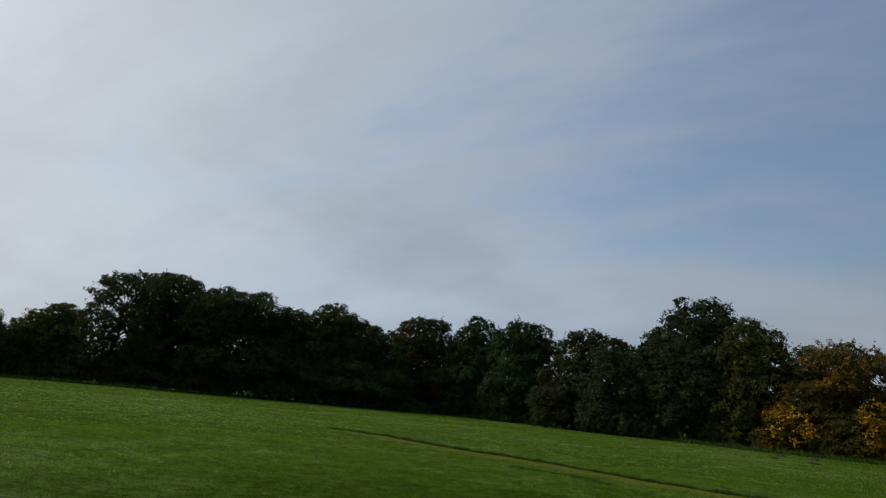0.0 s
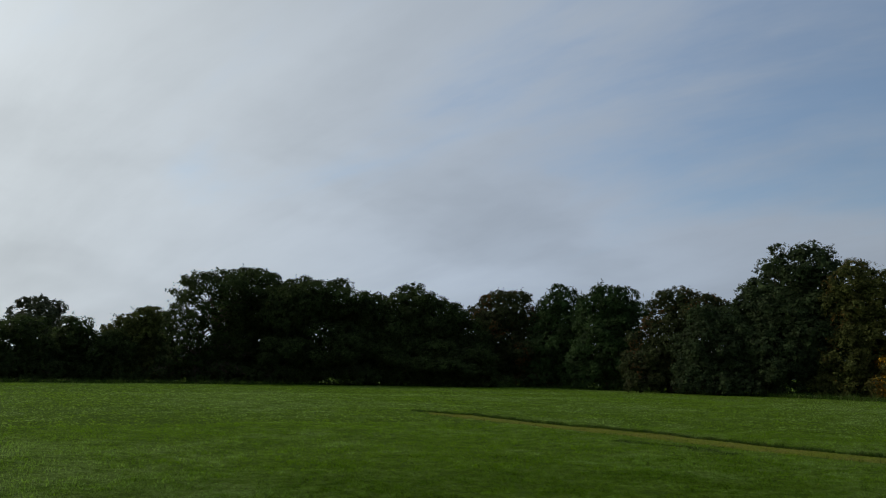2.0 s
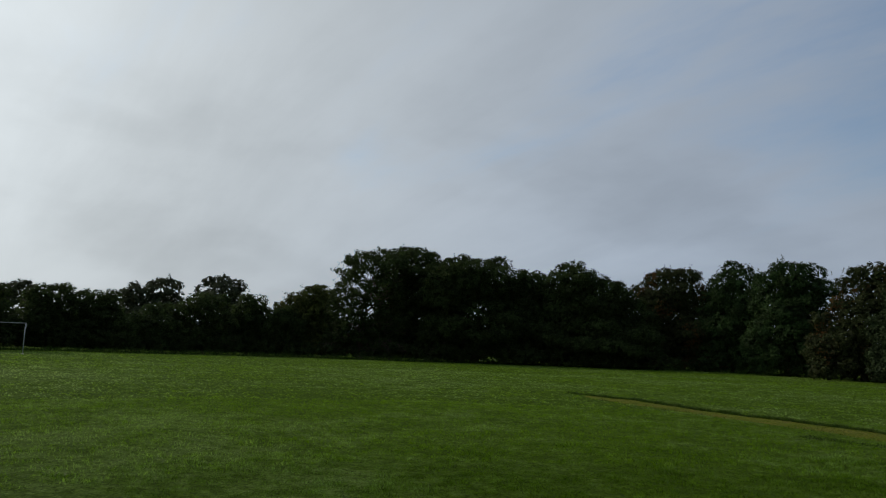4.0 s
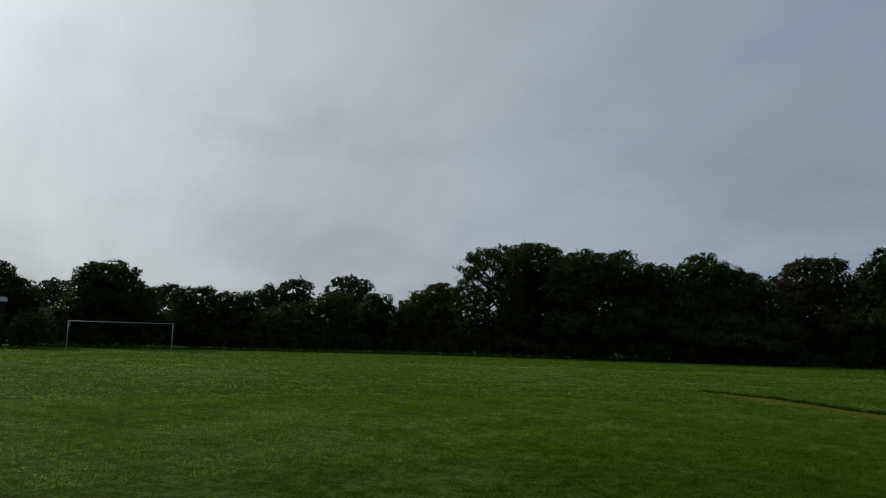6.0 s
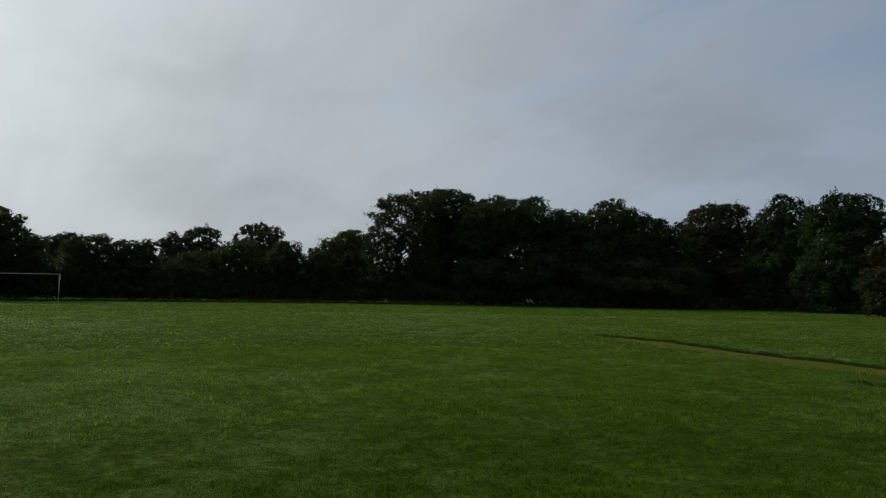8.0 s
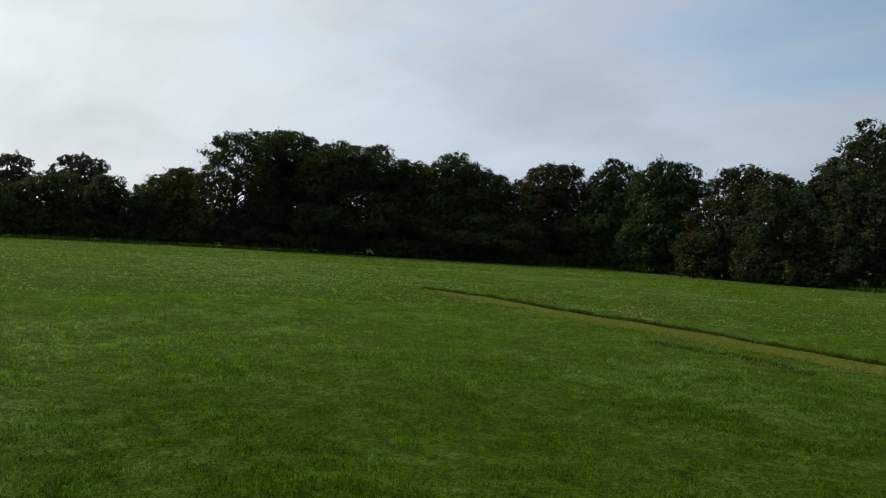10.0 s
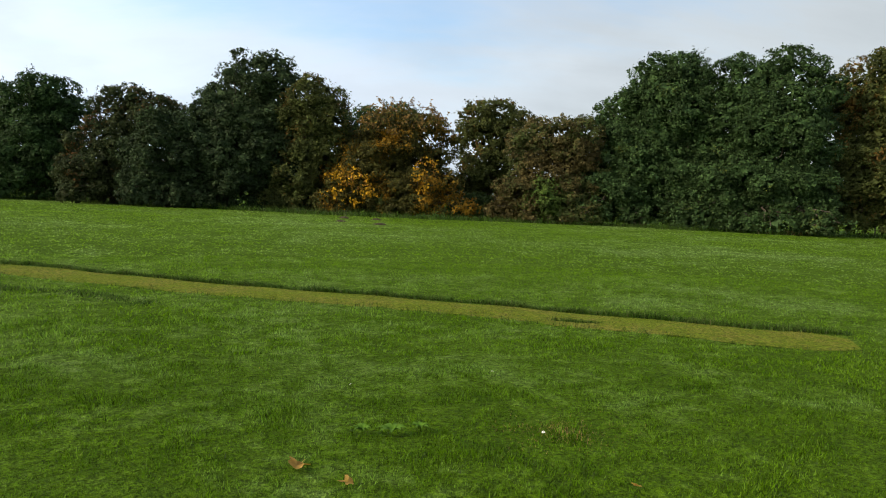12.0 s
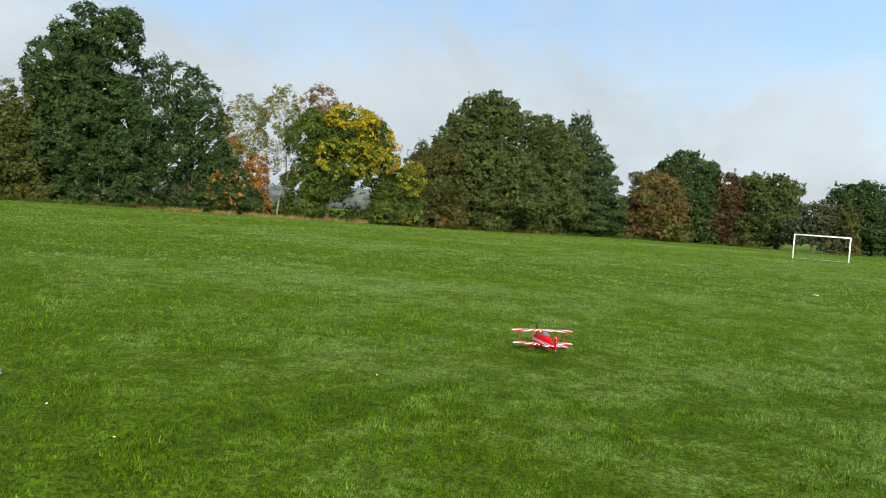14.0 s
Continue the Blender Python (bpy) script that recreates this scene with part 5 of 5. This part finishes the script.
fallen_leaf(1.93, 4.09, 0.07, 160, -18, "small brown leaf lying in the grass")
fallen_leaf(3.98, 0.9, 0.06, 200, 20, "small reddish leaf lying in the grass")
fallen_leaf(3.37, 3.23, 0.05, 80, 25, "small yellow-brown leaf in the grass")


def daisy(x, y, size, label):
    root = new("daisy")
    root.matrix_world = pose(x, y, float(rough_ground(x, y)) + 0.035, 18, -12, (x * 97) % 360)
    tagged(root, label, "flower", "daisies in the grass")
    bm = bmesh.new()
    for i in range(13):
        w = 2 * math.pi * i / 13
        c, s = math.cos(w), math.sin(w)
        vs = [bm.verts.new((c * r - s * q, s * r + c * q, 0.02 + z)) for r, q, z in ((size * 0.2, -size * 0.05, 0), (size, -size * 0.16, size * 0.2), (size * 1.12, 0, size * 0.22), (size, size * 0.16, size * 0.2), (size * 0.2, size * 0.05, 0))]
        bm.faces.new(vs)
    part("petals", bm, PETAL, root, "white petals")
    bm = bmesh.new()
    bmesh.ops.create_uvsphere(bm, u_segments=10, v_segments=6, radius=size * 0.3, matrix=Matrix.Translation((0, 0, 0.022)) @ Matrix.Diagonal((1, 1, 0.5, 1)))
    part("centre", bm, POLLEN, root, "yellow centre", True)
    bm = bmesh.new()
    rod(bm, (0, 0, -0.04), (0, 0, 0.02), 0.0015, None, 5)
    part("stem", bm, WEED, root)


daisy(3.49, 4.17, 0.0115, "small white daisy in the grass")
for k, (px, py) in enumerate([(4.21, 5.66), (1.69, 5.2), (2.9, 5.9), (5.2, 3.4), (6.4, 1.5), (5.1, -0.6), (4.6, -2.3), (7.2, -1.1)]):
    daisy(px, py, 0.009, "tiny white daisy in the short grass")


def dandelion(x, y):
    root = new("dandelion")
    root.matrix_world = pose(x, y, float(rough_ground(x, y)) + 0.04, 10, -8, (x * 61) % 360)
    tagged(root, "small yellow dandelion flower in the grass", "flower", "dandelions in the grass")
    bm = bmesh.new()
    for ring_, (size, lift) in enumerate(((0.010, 0.002), (0.007, 0.004))):
        for i in range(12):
            w = 2 * math.pi * (i + 0.5 * ring_) / 12
            c, s = math.cos(w), math.sin(w)
            bm.faces.new([bm.verts.new((c * r - s * q, s * r + c * q, z)) for r, q, z in ((0.001, -0.001, 0), (size, -0.0025, lift), (size * 1.08, 0, lift), (size, 0.0025, lift), (0.001, 0.001, 0))])
    part("petals", bm, POLLEN, root, "yellow petals")
    bm = bmesh.new()
    rod(bm, (0, 0, -0.05), (0, 0, 0.0), 0.0015, None, 5)
    part("stem", bm, WEED, root)


for px, py in [(7.26, 1.04), (6.51, 2.85), (5.53, 0.99), (7.79, -2.48), (2.42, 6.74)]:
    dandelion(px, py)


def weed(x, y, size):
    root = new("weed")
    root.matrix_world = pose(x, y, float(rough_ground(x, y)) + 0.02)
    tagged(root, "flat green rosette of broad weed leaves in grass", "weed", "weeds in the grass")
    r = random.Random(int(x * 100))
    for i in range(9):
        w = 2 * math.pi * i / 9 + r.uniform(-0.2, 0.2)
        l = size * r.uniform(0.7, 1.2)
        bm = bmesh.new()
        rows = []
        for q in range(5):
            k = q / 4
            wd = l * 0.17 * math.sin(math.pi * min(1, k * 0.85 + 0.12))
            z = 0.035 * math.sin(math.pi * k * 0.8) + 0.01
            rows.append((bm.verts.new((l * k, -wd, z + 0.006)), bm.verts.new((l * k, 0, z)), bm.verts.new((l * k, wd, z + 0.006))))
        for p, q in zip(rows, rows[1:]):
            bm.faces.new((p[0], p[1], q[1], q[0])), bm.faces.new((p[1], p[2], q[2], q[1]))
        lf = part("leaf", bm, WEED, root, smooth=True)
        lf.rotation_euler = (0, 0, w)


weed(2.60, 4.72, 0.10)
weed(2.42, 4.82, 0.08)
weed(2.80, 4.68, 0.07)


def molehill(x, y, wide, high):
    bm = bmesh.new()
    bmesh.ops.create_icosphere(bm, subdivisions=4, radius=1.0)
    for v in bm.verts:
        k = 1 + 0.28 * noise.noise(v.co * 2.2 + Vector((x, y, 0))) + 0.12 * noise.noise(v.co * 6.0)
        v.co = Vector((v.co.x * wide * k, v.co.y * wide * k, max(v.co.z, -0.15) * high * k))
    me = bpy.data.meshes.new("molehill")
    bm.to_mesh(me)
    bm.free()
    me.materials.append(SOIL)
    ob = new("molehill", me)
    ob.location = (x, y, 0.0)
    tagged(ob, "low dark earth molehill in the field", "molehill", "molehills in the field")


molehill(21.8, 42.9, 0.32, 0.12)
molehill(23.1, 41.1, 0.28, 0.11)
molehill(19.0, 37.9, 0.3, 0.1)
molehill(19.9, 35.1, 0.34, 0.1)

litter = new("paper_scrap")
litter.matrix_world = pose(17.4, -16.7, 0.03, 12, 8, 30)
tagged(litter, "scrap of white paper lying on the field", "litter")
bm = bmesh.new()
bmesh.ops.create_grid(bm, x_segments=6, y_segments=4, size=0.5)
for v in bm.verts:
    v.co = Vector((v.co.x * 0.16, v.co.y * 0.11, 0.02 * math.sin(v.co.x * 7) + 0.012 * math.cos(v.co.y * 9)))
bmesh.ops.solidify(bm, geom=bm.faces[:], thickness=0.002)
part("sheet", bm, LITTER, litter)
